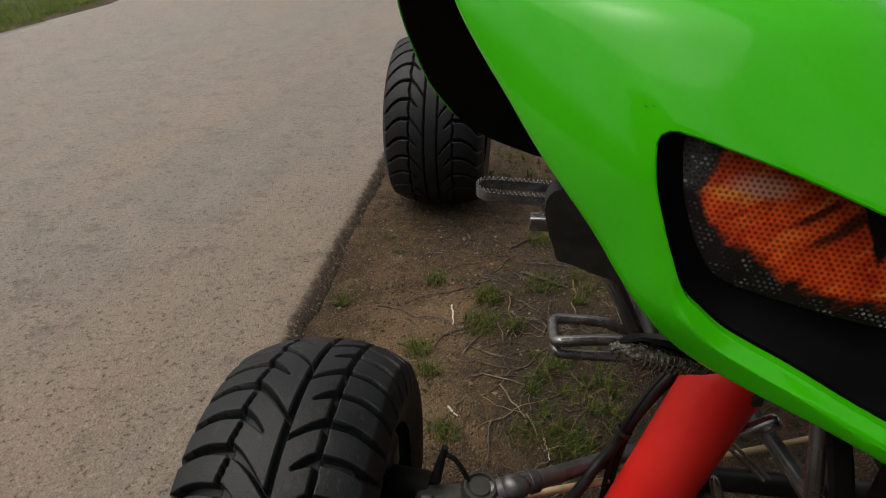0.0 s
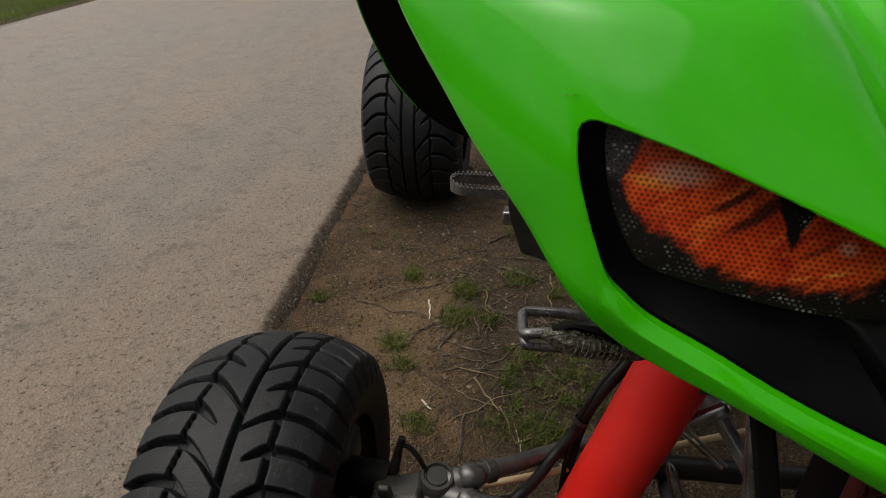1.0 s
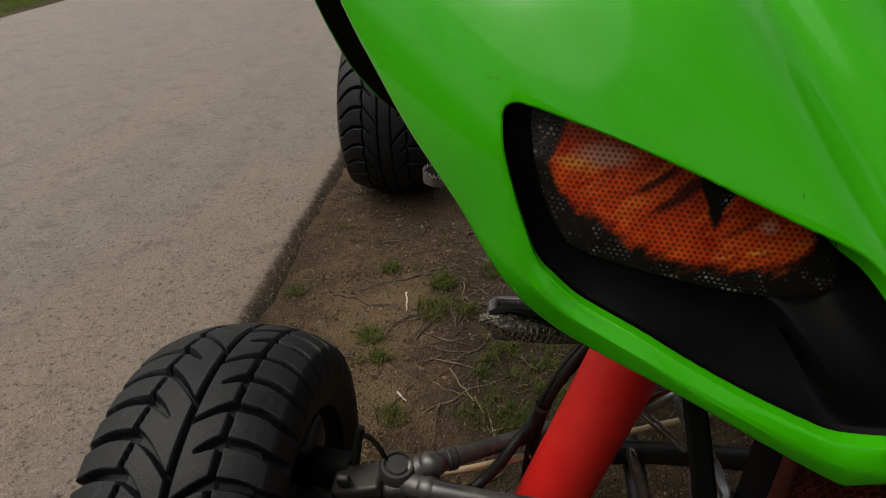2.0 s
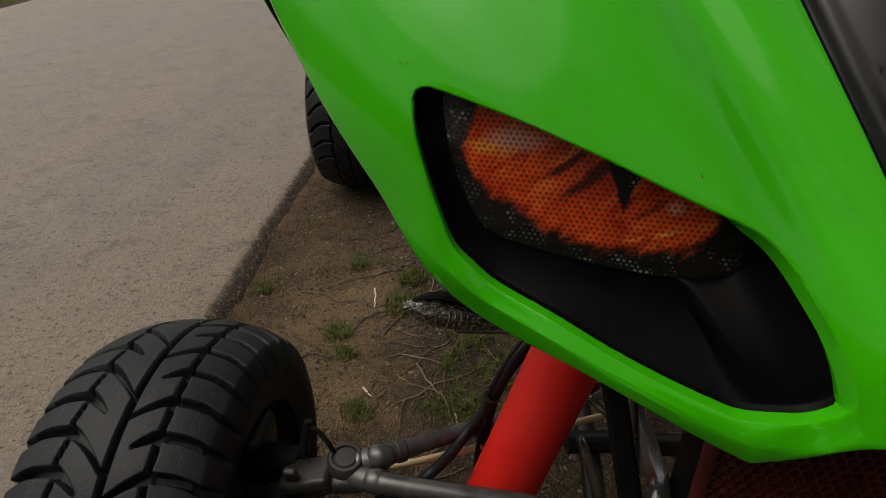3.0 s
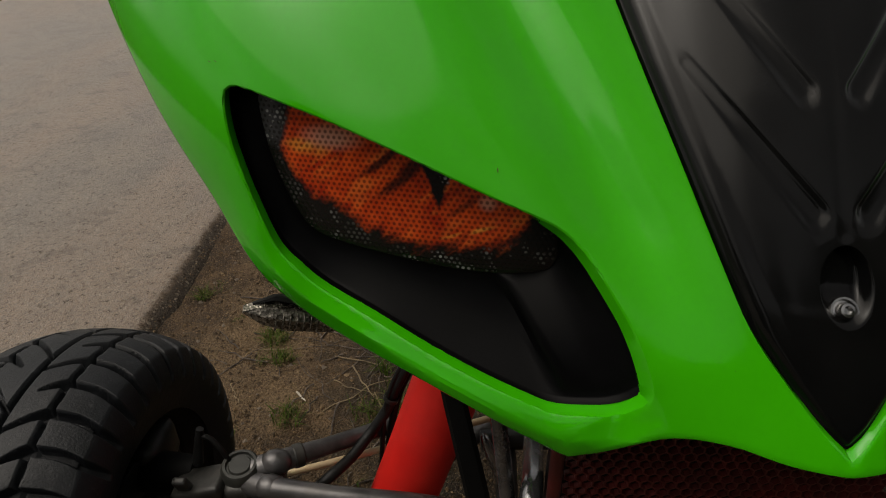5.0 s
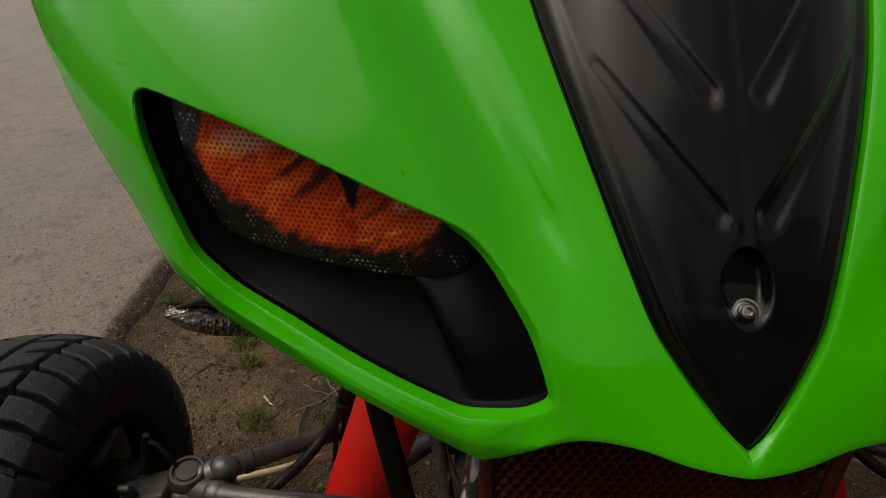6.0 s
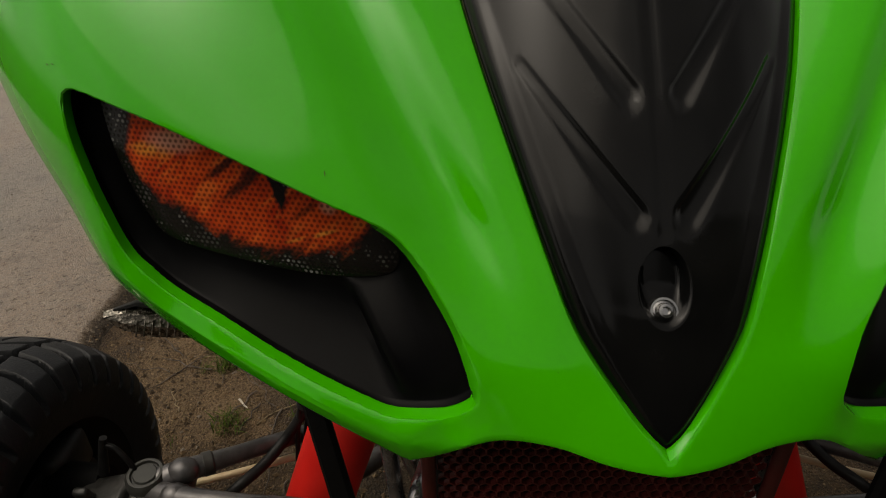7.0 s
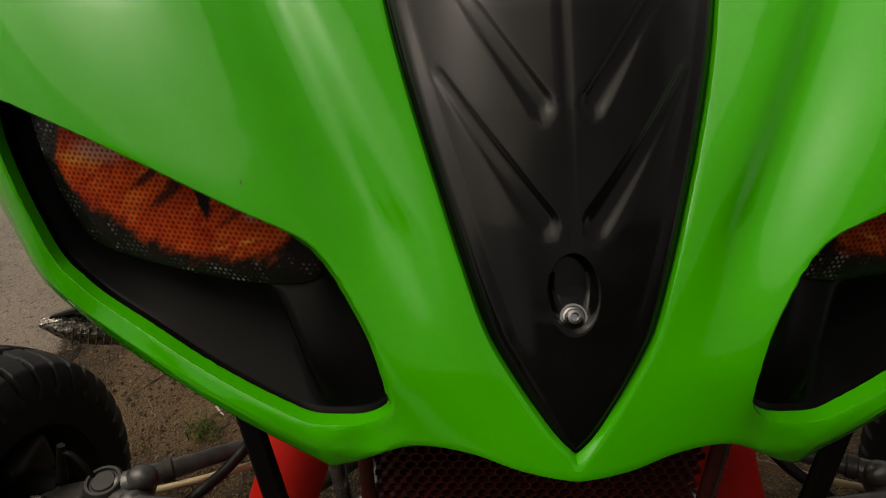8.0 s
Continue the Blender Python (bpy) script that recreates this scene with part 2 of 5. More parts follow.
def dirt_material():
    n = Nodes("bare_earth")
    big, mid, fine = n.noise(3.2, 5, 0.65), n.noise(22, 6, 0.7), n.noise(210, 4, 0.75)
    col = n.mix(n.step(mid, 0.32, 0.70), (0.033, 0.0195, 0.0086), (0.094, 0.056, 0.0255))
    col = n.mix(n.m("MULTIPLY", n.step(big, 0.50, 0.66), 0.65), col, (0.185, 0.116, 0.057))
    col = n.mix(n.m("MULTIPLY", n.step(big, 0.48, 0.36), 0.75), col, (0.030, 0.020, 0.011))
    col = n.mix(n.m("MULTIPLY", n.step(fine, 0.50, 0.72), 0.65), col, (0.022, 0.014, 0.008))
    col = n.mix(n.m("MULTIPLY", n.step(n.noise(230, 3, 0.65), 0.56, 0.66), 0.85), col, (0.24, 0.158, 0.083))
    x, y, z = n.xyz()
    dx, dy = n.m("DIVIDE", n.m("ADD", x, 0.56), 0.19), n.m("DIVIDE", n.m("SUBTRACT", y, 0.98), 0.34)
    dry = n.m("ADD", n.m("SQRT", n.m("ADD", n.m("MULTIPLY", dx, dx), n.m("MULTIPLY", dy, dy))), n.m("MULTIPLY", n.m("SUBTRACT", n.noise(9, 5, 0.7), 0.5), 1.6))
    col = n.mix(n.m("MULTIPLY", n.step(dry, 1.0, 0.5), n.step(fine, 0.62, 0.42, 0.15, 0.60)), col, (0.205, 0.136, 0.070))
    # dark humus under the bike; shade beneath it is put into the colour too
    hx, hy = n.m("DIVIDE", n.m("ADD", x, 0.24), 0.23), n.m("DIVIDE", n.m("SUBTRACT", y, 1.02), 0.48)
    humus_shade = n.m("ADD", n.m("SQRT", n.m("ADD", n.m("MULTIPLY", hx, hx), n.m("MULTIPLY", hy, hy))), n.m("MULTIPLY", n.m("SUBTRACT", n.noise(8, 5, 0.7), 0.5), 1.5))
    col = n.mix(n.m("MULTIPLY", n.step(humus_shade, 1.05, 0.6), 0.72), col, (0.030, 0.021, 0.011))
    turf = n.m("MULTIPLY", n.step(x, -4.0, -4.4), n.step(mid, 0.25, 0.5))
    col = n.mix(turf, col, (0.045, 0.060, 0.018))
    crumbs = n.cells(260)
    n.bump(n.m("ADD", n.m("MULTIPLY", fine, 0.8), n.m("SUBTRACT", n.m("MULTIPLY", mid, 1.2), crumbs)), 0.0055, 1.0)
    return n.done(col, 0.95, 0.0)


def grass_material(name, a, b):
    n = Nodes(name)
    info = n.t.nodes.new("ShaderNodeNewGeometry")
    f = info.outputs["Random Per Island"]
    col = n.mix(f, a, b)
    col = n.mix(n.step(f, 0.78, 0.82), col, (0.13, 0.10, 0.042))
    return n.done(col, 0.7, 0.0, specular_ior_level=0.12)


def crumb_material():
    n = Nodes("earth_crumbs")
    f = n.t.nodes.new("ShaderNodeNewGeometry").outputs["Random Per Island"]
    col = n.mix(n.step(f, 0.25, 0.8), (0.040, 0.0245, 0.011), (0.112, 0.068, 0.031))
    col = n.mix(n.step(f, 0.93, 0.96), col, (0.20, 0.14, 0.080))
    col = n.mix(n.m("MULTIPLY", n.step(n.noise(3.2, 5, 0.65), 0.50, 0.66), 0.5), col, (0.20, 0.135, 0.07))
    n.bump(n.noise(400, 3), 0.001, 0.8)
    return n.done(col, 0.95, 0.0)


def crystal_material():
    """Smoked clear plastic with small bright facets."""
    n = Nodes("faceted_indicator_lens")
    facet = n.t.nodes.new("ShaderNodeSeparateColor")
    n.t.links.new(n.cells(520, "Color"), facet.inputs[0])
    col = n.mix(n.step(facet.outputs[0], 0.15, 0.95), (0.055, 0.050, 0.040), (0.26, 0.235, 0.20))
    n.bump(n.cells(520), 0.0005, 0.8)
    return n.done(col, n.step(facet.outputs[1], 0.0, 1.0, 0.08, 0.30), 0.55)


def rubber_material():
    n = Nodes("tyre_rubber")
    big, fine = n.noise(22, 5, 0.65), n.noise(500, 3)
    col = n.mix(n.step(big, 0.3, 0.7), (0.0044, 0.0053, 0.0067), (0.0098, 0.0114, 0.0138))
    scuff = n.m("MULTIPLY", n.step(n.noise(75, 6, 0.75), 0.56, 0.75), 0.50)
    col = n.mix(scuff, col, (0.066, 0.068, 0.071))
    n.bump(n.m("ADD", fine, n.m("MULTIPLY", n.noise(90, 4), 1.2)), 0.0006, 0.7)
    return n.done(col, n.m("ADD", 0.38, n.m("MULTIPLY", big, 0.26)), 0.0, specular_ior_level=0.29)


GREEN = green_material()
LENS = lens_material()
ASPHALT = asphalt_material()
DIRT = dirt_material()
RUBBER = rubber_material()
CRUMB = crumb_material()
GRASS = grass_material("short_grass", (0.030, 0.058, 0.007), (0.085, 0.110, 0.016))
BACKDROP_LEAF = simple("dark_backdrop_leaves", (0.016, 0.024, 0.010), (0.045, 0.055, 0.022), 0.8, 0, 9, 60, 0.02)
VERGE = grass_material("verge_grass", (0.085, 0.165, 0.008), (0.18, 0.26, 0.020))
STRAW = simple("dry_stalk", (0.13, 0.092, 0.048), (0.215, 0.16, 0.09), 0.75, 0, 40, 300)
TWIG = simple("dead_twig", (0.035, 0.026, 0.020), (0.135, 0.105, 0.082), 0.85, 0, 60, 300)
PALE = simple("bleached_wood", (0.42, 0.37, 0.29), (0.55, 0.50, 0.42), 0.75, 0, 60, 300)
STONE = simple("small_stones", (0.10, 0.075, 0.053), (0.19, 0.155, 0.12), 0.85, 0, 15, 300)
BLACK = simple("black_moulded_plastic", (0.0016, 0.0016, 0.0018), (0.0030, 0.0030, 0.0034), 0.33, 0, 25, 900, 0.00004, 0.05, (0.015, 0.015, 0.015), 0.045)
PANEL = simple("black_satin_plastic", (0.0028, 0.0029, 0.003), (0.005, 0.005, 0.005), 0.17, 0, 18, 900, 0.00003, 0.10, (0.018, 0.018, 0.017), 0.18)
LINER = simple("black_inner_fender", (0.003, 0.003, 0.003), (0.006, 0.006, 0.006), 0.6, 0, 20, 600, gloss=0.10)
RED = simple("red_paint", (0.62, 0.014, 0.011), (0.70, 0.020, 0.015), 0.45, 0, 20, 500, 0.0002, 0.12, (0.25, 0.05, 0.04), 0.3)
STEEL = simple("grey_painted_steel", (0.115, 0.113, 0.115), (0.230, 0.226, 0.228), 0.24, 0.75, 35, 500, 0.0003, 0.35, (0.08, 0.068, 0.055))
ARM = simple("dull_grey_steel", (0.070, 0.068, 0.069), (0.130, 0.125, 0.126), 0.33, 0.55, 35, 500, 0.0003, 0.4, (0.07, 0.058, 0.045))
CAST = simple("cast_aluminium", (0.022, 0.022, 0.021), (0.055, 0.054, 0.050), 0.42, 0.4, 40, 350, 0.0005, 0.4, (0.07, 0.058, 0.045))
DARK = simple("dark_frame_steel", (0.008, 0.008, 0.0085), (0.018, 0.018, 0.019), 0.42, 0.2, 30, 500, 0.0003, 0.12, (0.06, 0.05, 0.04))
CHROME = simple("bright_steel", (0.34, 0.34, 0.34), (0.46, 0.46, 0.45), 0.25, 1.0, 60, 500, 0.0001)
GRILLE = simple("dark_red_grille", (0.048, 0.0035, 0.0025), (0.088, 0.006, 0.004), 0.6, 0, 40, 500)
GOLD = simple("yellowed_rod", (0.60, 0.48, 0.29), (0.56, 0.40, 0.24), 0.45, 0.1, 30, 400)
SMOKE = crystal_material()
SILVER = simple("bare_silver_steel", (0.20, 0.20, 0.205), (0.34, 0.34, 0.345), 0.23, 0.85, 40, 500, 0.0002, 0.15, (0.12, 0.10, 0.08))
JOINT = simple("dusty_black_rubber_cap", (0.018, 0.019, 0.017), (0.034, 0.035, 0.031), 0.50, 0.1, 40, 400, 0.0003, 0.3, (0.06, 0.055, 0.045))
HOSE = simple("black_rubber_hose", (0.006, 0.006, 0.006), (0.013, 0.013, 0.013), 0.42, 0, 40, 500, gloss=0.18)
MARK = simple("dark_scuff", (0.05, 0.06, 0.02), (0.10, 0.05, 0.02), 0.8, 0, 60, 300)

# ---------------------------------------------------------------- mesh helpers
WORLD = {}


def to_mesh(name, bm, material, smooth=True, sharp=40):
    bmesh.ops.recalc_face_normals(bm, faces=bm.faces)
    me = bpy.data.meshes.new(name)
    for f in bm.faces:
        f.smooth = smooth
    if smooth:
        for e in bm.edges:
            if len(e.link_faces) == 2 and e.calc_face_angle(0) > radians(sharp):
                e.smooth = False
    bm.to_mesh(me)
    bm.free()
    me.materials.append(material)
    return me


def part(name, bm, material, parent=None, label="", at=None, smooth=True, sharp=40):
    """Links a bmesh (or mesh) as one object; its mesh is in world metres unless at (a pose) is given."""
    me = bm if isinstance(bm, bpy.types.Mesh) else to_mesh(name, bm, material, smooth, sharp)
    ob = new(name, me)
    m = at or Matrix()
    if parent:
        ob.parent = parent
        ob.matrix_parent_inverse = WORLD[parent].inverted()
    ob.matrix_basis = m
    WORLD[ob] = m.copy()
    if label:
        ob["label"] = label
    return ob


def thing(name, place, label, category, group="", kind=""):
    ob = new(name)
    ob.location = place
    WORLD[ob] = Matrix.Translation(place)
    return tagged(ob, label, category, group, kind)


def spline(pts, n=8, closed=False):
    """Catmull-Rom through 2D or 3D points."""
    v = [Vector(p) for p in pts]
    out, k = [], len(v)
    for i in range(k if closed else k - 1):
        if closed:
            a, b, c, d = v[i - 1], v[i], v[(i + 1) % k], v[(i + 2) % k]
        else:
            a, b, c, d = v[max(i - 1, 0)], v[i], v[i + 1], v[min(i + 2, k - 1)]
        for j in range(n):
            t = j / n
            out.append(0.5 * (2 * b + (c - a) * t + (2 * a - 5 * b + 4 * c - d) * t * t + (3 * b - a - 3 * c + d) * t ** 3))
    if not closed:
        out.append(v[-1])
    return out


def evenly(pts, gap, closed=True):
    """The same line with points at an even gap."""
    v = [Vector(p) for p in pts] + ([Vector(pts[0])] if closed else [])
    run = np.r_[0, np.cumsum([(b - a).length for a, b in zip(v, v[1:])])]
    n = max(3, int(run[-1] / gap))
    s = np.linspace(0, run[-1], n + 1)[:-1 if closed else None]
    cols = [np.interp(s, run, [p[i] for p in v]) for i in range(len(v[0]))]
    return [Vector(p) for p in zip(*cols)]


def tube(pts, radius, sides=14, smooth_n=6, bm=None, closed=False):
    """A round bar along a bent line; radius may be a list, one for each given point."""
    bm = bm or bmesh.new()
    line = spline(pts, smooth_n, closed)
    k = len(line)
    if isinstance(radius, (list, tuple)):
        rad = np.interp(np.linspace(0, 1, k), np.linspace(0, 1, len(radius)), radius)
    else:
        rad = [radius] * k
    rad = [float(r) for r in rad]
    rings, up = [], None
    for i, p in enumerate(line):
        d = ((line[(i + 1) % k] - line[i - 1]) if closed else (line[min(i + 1, k - 1)] - line[max(i - 1, 0)])).normalized()
        if up is None:
            up = d.orthogonal().normalized()
        up = (up - d * up.dot(d)).normalized()
        side = d.cross(up)
        rings.append([bm.verts.new(p + rad[i] * (math.cos(2 * math.pi * j / sides) * up + math.sin(2 * math.pi * j / sides) * side)) for j in range(sides)])
    for a, b in zip(rings, rings[1:] + ([rings[0]] if closed else [])):
        for j in range(sides):
            bm.faces.new((a[j], a[(j + 1) % sides], b[(j + 1) % sides], b[j]))
    if not closed:
        bm.faces.new(rings[0]), bm.faces.new(rings[-1])
    return bm


def lathe(profile, axis, origin, sides=40, bm=None):
    """Turns (radius, height) pairs about an axis."""
    bm = bm or bmesh.new()
    axis, origin = Vector(axis).normalized(), Vector(origin)
    u = axis.orthogonal().normalized()
    w = axis.cross(u)
    rings = []
    for r, h in profile:
        if r < 1e-6:
            rings.append([bm.verts.new(origin + h * axis)] * sides)
        else:
            rings.append([bm.verts.new(origin + h * axis + r * (math.cos(2 * math.pi * j / sides) * u + math.sin(2 * math.pi * j / sides) * w)) for j in range(sides)])
    for a, b in zip(rings, rings[1:]):
        for j in range(sides):
            q = [a[j], a[(j + 1) % sides], b[(j + 1) % sides], b[j]]
            q = [v for i, v in enumerate(q) if v not in q[:i]]
            if len(q) > 2:
                bm.faces.new(q)
    return bm


def block(centre, size, bevel=0.004, turn=None, bm=None):
    bm = bm or bmesh.new()
    m = Matrix.Translation(centre) @ (turn or Matrix()) @ Matrix.Diagonal((*size, 1))
    made = bmesh.ops.create_cube(bm, size=1, matrix=m)
    if bevel:
        edges = list({e for v in made["verts"] for e in v.link_edges})
        bmesh.ops.bevel(bm, geom=edges, offset=bevel, segments=3, profile=0.5, affect="EDGES")
    return bm


def inside(p, poly):
    x, y, hit = p[0], p[1], False
    for a, b in zip(poly, poly[1:] + poly[:1]):
        if (a[1] > y) != (b[1] > y) and x < (b[0] - a[0]) * (y - a[1]) / (b[1] - a[1]) + a[0]:
            hit = not hit
    return hit


def sheet(outline, holes, gap, place, rings=(0.0012, 0.003, 0.006, 0.011), extra=(), keep_off=0.0012):
    """A curved sheet over a flat outline with holes. place(x, w) gives the point; extra: more points inside, where the sheet bends sharply."""
    from mathutils.geometry import delaunay_2d_cdt
    loops = [outline] + holes
    segs = np.array([[*a, *b] for lp in loops for a, b in zip(lp, lp[1:] + lp[:1])])

    def gap_to_edge(p):
        d = segs[:, 2:] - segs[:, :2]
        s = np.clip(((p[0] - segs[:, 0]) * d[:, 0] + (p[1] - segs[:, 1]) * d[:, 1]) / np.maximum((d * d).sum(1), 1e-12), 0, 1)
        q = segs[:, :2] + s[:, None] * d
        return float(np.min(np.hypot(q[:, 0] - p[0], q[:, 1] - p[1])))

    def ok(p):
        return inside(p, outline) and not any(inside(p, h) for h in holes)
    pts, edges = [], []
    for lp in loops:
        k = len(pts)
        pts += [Vector(p) for p in lp]
        edges += [(k + i, k + (i + 1) % len(lp)) for i in range(len(lp))]
    for lp in loops:
        for i, p in enumerate(lp):
            t = (Vector(lp[(i + 1) % len(lp)]) - Vector(lp[i - 1])).normalized()
            nrm = Vector((-t.y, t.x))
            for r in rings:
                for s in (1, -1):
                    q = Vector(p) + s * r * nrm
                    if ok(q) and gap_to_edge(q) > r * 0.85:
                        pts.append(q)
    xs, ys = [p[0] for p in outline], [p[1] for p in outline]
    far = max(rings) + gap * 0.4 if rings else gap * 0.4
    more = [p for p in extra if ok(p) and gap_to_edge(p) > keep_off]
    taken = {(round(p[0] / gap), round(p[1] / gap)) for p in more}
    pts += [Vector(p) for p in more]
    for i, x in enumerate(np.arange(min(xs), max(xs), gap)):
        for y in np.arange(min(ys) + (i % 2) * gap / 2, max(ys), gap):
            if (round(x / gap), round(y / gap)) not in taken and ok((x, y)) and gap_to_edge((x, y)) > far:
                pts.append(Vector((x, y)))
    out = delaunay_2d_cdt(pts, edges, [], 0, 1e-7)
    bm = bmesh.new()
    vs = [bm.verts.new(place(p.x, p.y)) for p in out[0]]
    for f in out[2]:
        c = sum((out[0][i] for i in f), Vector((0, 0))) / 3
        if ok(c):
            bm.faces.new([vs[i] for i in f])
    bmesh.ops.delete(bm, geom=[v for v in bm.verts if not v.link_faces], context="VERTS")
    return bm


def mirrored(bm):
    """Joins the other half across x = 0."""
    made = bmesh.ops.duplicate(bm, geom=bm.verts[:] + bm.edges[:] + bm.faces[:])
    for v in made["geom"]:
        if isinstance(v, bmesh.types.BMVert):
            v.co.x = -v.co.x
    bmesh.ops.remove_doubles(bm, verts=bm.verts, dist=0.0002)
    return bm


def lip(bm, depth):
    """Turns the open edges back by depth, away from the viewer's side."""
    rim = [e for e in bm.edges if len(e.link_faces) == 1]
    made = bmesh.ops.extrude_edge_only(bm, edges=rim)
    for v in made["geom"]:
        if isinstance(v, bmesh.types.BMVert):
            v.co += Vector(depth)
    return bm


# ---------------------------------------------------------------- ground, road, verge
def axis_steps(near_lo, near_hi, step, far):
    mid = list(np.arange(near_lo, near_hi + 1e-6, step))
    out, s = [], step
    v = near_hi
    while v < far:
        s *= 1.35
        v += s
        out.append(v)
    lo, s, v = [], step, near_lo
    while v > -far:
        s *= 1.35
        v -= s
        lo.append(v)
    return np.array(lo[::-1] + mid + out)


def grid_mesh(name, xs, ys, height):
    X, Y = np.meshgrid(xs, ys)
    nx, ny = len(xs), len(ys)
    co = [(float(x), float(y), height(float(x), float(y))) for x, y in zip(X.ravel(), Y.ravel())]
    faces = [(j * nx + i, j * nx + i + 1, (j + 1) * nx + i + 1, (j + 1) * nx + i) for j in range(ny - 1) for i in range(nx - 1)]
    me = bpy.data.meshes.new(name)
    me.from_pydata(co, [], faces)
    me.polygons.foreach_set("use_smooth", [True] * len(faces))
    return me


EDGE_X = -0.785


def edge_x(y):
    return EDGE_X - 0.022 * (y - 1.0) + 0.012 * noise.noise((y * 5, 1.7, 0)) + 0.006 * noise.noise((y * 19, 4.1, 0))


def ground_z(x, y):
    near = 1.0 if -1.2 < x < 1.6 and -0.5 < y < 3.2 else 0.4
    h = 0.010 * noise.noise((x * 4, y * 4, 3.1)) + 0.005 * noise.noise((x * 13, y * 13, 7.7)) + 0.0025 * noise.noise((x * 45, y * 45, 1.3))
    rut = -0.006 * math.exp(-((x + 0.42) / 0.09) ** 2 - ((y - 0.80) / 0.12) ** 2)
    return near * h + rut - (0.035 if x < edge_x(y) - 0.06 else 0.0)


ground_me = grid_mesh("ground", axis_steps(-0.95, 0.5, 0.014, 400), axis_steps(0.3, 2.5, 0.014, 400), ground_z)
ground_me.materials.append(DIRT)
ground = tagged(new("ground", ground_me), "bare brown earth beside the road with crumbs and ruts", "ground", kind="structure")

ROAD_LEFT = -3.66


def road_left(y):
    y = max(2.5, min(y, 7.0))
    return ROAD_LEFT + 0.04 - 0.21 * (y - 3.9)


def road_mesh():
    ys = axis_steps(0.3, 2.6, 0.008, 120)
    us = np.r_[0, 0.006, 0.013, 0.022, 0.034, 0.05, 0.07, 0.10, 0.14, np.arange(0.19, 0.9, 0.06), np.arange(1.0, 3.0, 0.12)]
    co, faces = [], []
    nx = len(us) + 2
    for y in ys:
        y = float(y)
        ex = edge_x(y)
        lx = road_left(y) + 0.05 * noise.noise((y * 1.3, 9.1, 0))
        for u in us:
            x = ex - float(u) + (0.005 * noise.noise((y * 45, u * 60, 5.0)) + 0.002 * noise.noise((y * 130, u * 90, 1.0)) if u < 0.06 else 0)
            v = 1 - min(1.0, max(0.0, float(u) / 0.050))
            rise = 0.036 * (1 - v ** 2.0) - 0.010
            rise += 0.0022 * noise.noise((y * 60, u * 80, 8.0)) * max(0.0, 1 - float(u) / 0.11)
            co.append((x, y, rise + 0.0012 * noise.noise((x * 3, y * 3, 0)) + 0.0006 * noise.noise((x * 16, y * 16, 2))))
        co.append((lx + 0.05, y, 0.022))
        co.append((lx, y, -0.02))
    for j in range(len(ys) - 1):
        for i in range(nx - 1):
            faces.append((j * nx + i, (j + 1) * nx + i, (j + 1) * nx + i + 1, j * nx + i + 1))
    me = bpy.data.meshes.new("road")
    me.from_pydata(co, [], faces)
    me.polygons.foreach_set("use_smooth", [True] * len(faces))
    me.materials.append(ASPHALT)
    raw = me.attributes.new("broken", "FLOAT", "POINT")
    raw.data.foreach_set("value", [max(0.0, 1.0 - (float(us[i % nx]) if i % nx < len(us) else 1.0) / 0.054) for i in range(len(co))])
    return me


road = tagged(new("road", road_mesh()), "grey dusty asphalt road with brown stains and crumbling edge", "road", kind="structure")


def backdrop_mesh(way, low, high, rise, thick):
    """A rough leafy backdrop along a line on the ground, its height growing from low to high over the stretch rise."""
    co, faces = [], []
    line = evenly([Vector(p) for p in way], 0.11, closed=False)
    nx, nz = len(line), 44
    for j in range(nz):
        for i, p in enumerate(line):
            run = i * 0.11
            e = min(1.0, max(0.0, (run - rise[0]) / (rise[1] - rise[0])))
            z = -0.1 + (low + (high - low) * e) * j / (nz - 1)
            d = 0.30 * noise.noise((run * 1.1, z * 1.1, 0)) + 0.12 * noise.noise((run * 4, z * 4, 3)) + 0.05 * noise.noise((run * 11, z * 11, 5)) - 0.12 * max(0, z - 1.3)
            f = (line[min(i + 1, nx - 1)] - line[max(i - 1, 0)]).normalized()
            co.append((p.x - f.y * d, p.y + f.x * d, z + (0.1 + 0.12 * (j == nz - 1)) * noise.noise((run * 2, z, 9))))
    for j in range(nz - 1):
        for i in range(nx - 1):
            faces.append((j * nx + i, j * nx + i + 1, (j + 1) * nx + i + 1, (j + 1) * nx + i))
    k = len(co)
    f = (line[-1] - line[0]).normalized()
    co += [(x + f.y * thick, y - f.x * thick, z) for x, y, z in co[:]]
    faces += [tuple(k + v for v in q[::-1]) for q in faces[:]]
    for rim in ([(nz - 1) * nx + i for i in range(nx)], [j * nx for j in range(nz)], [j * nx + nx - 1 for j in range(nz)]):
        faces += [(a, b, k + b, k + a) for a, b in zip(rim, rim[1:])]
    me = bpy.data.meshes.new("backdrop")
    me.from_pydata(co, [], faces)
    me.materials.append(BACKDROP_LEAF)
    return me


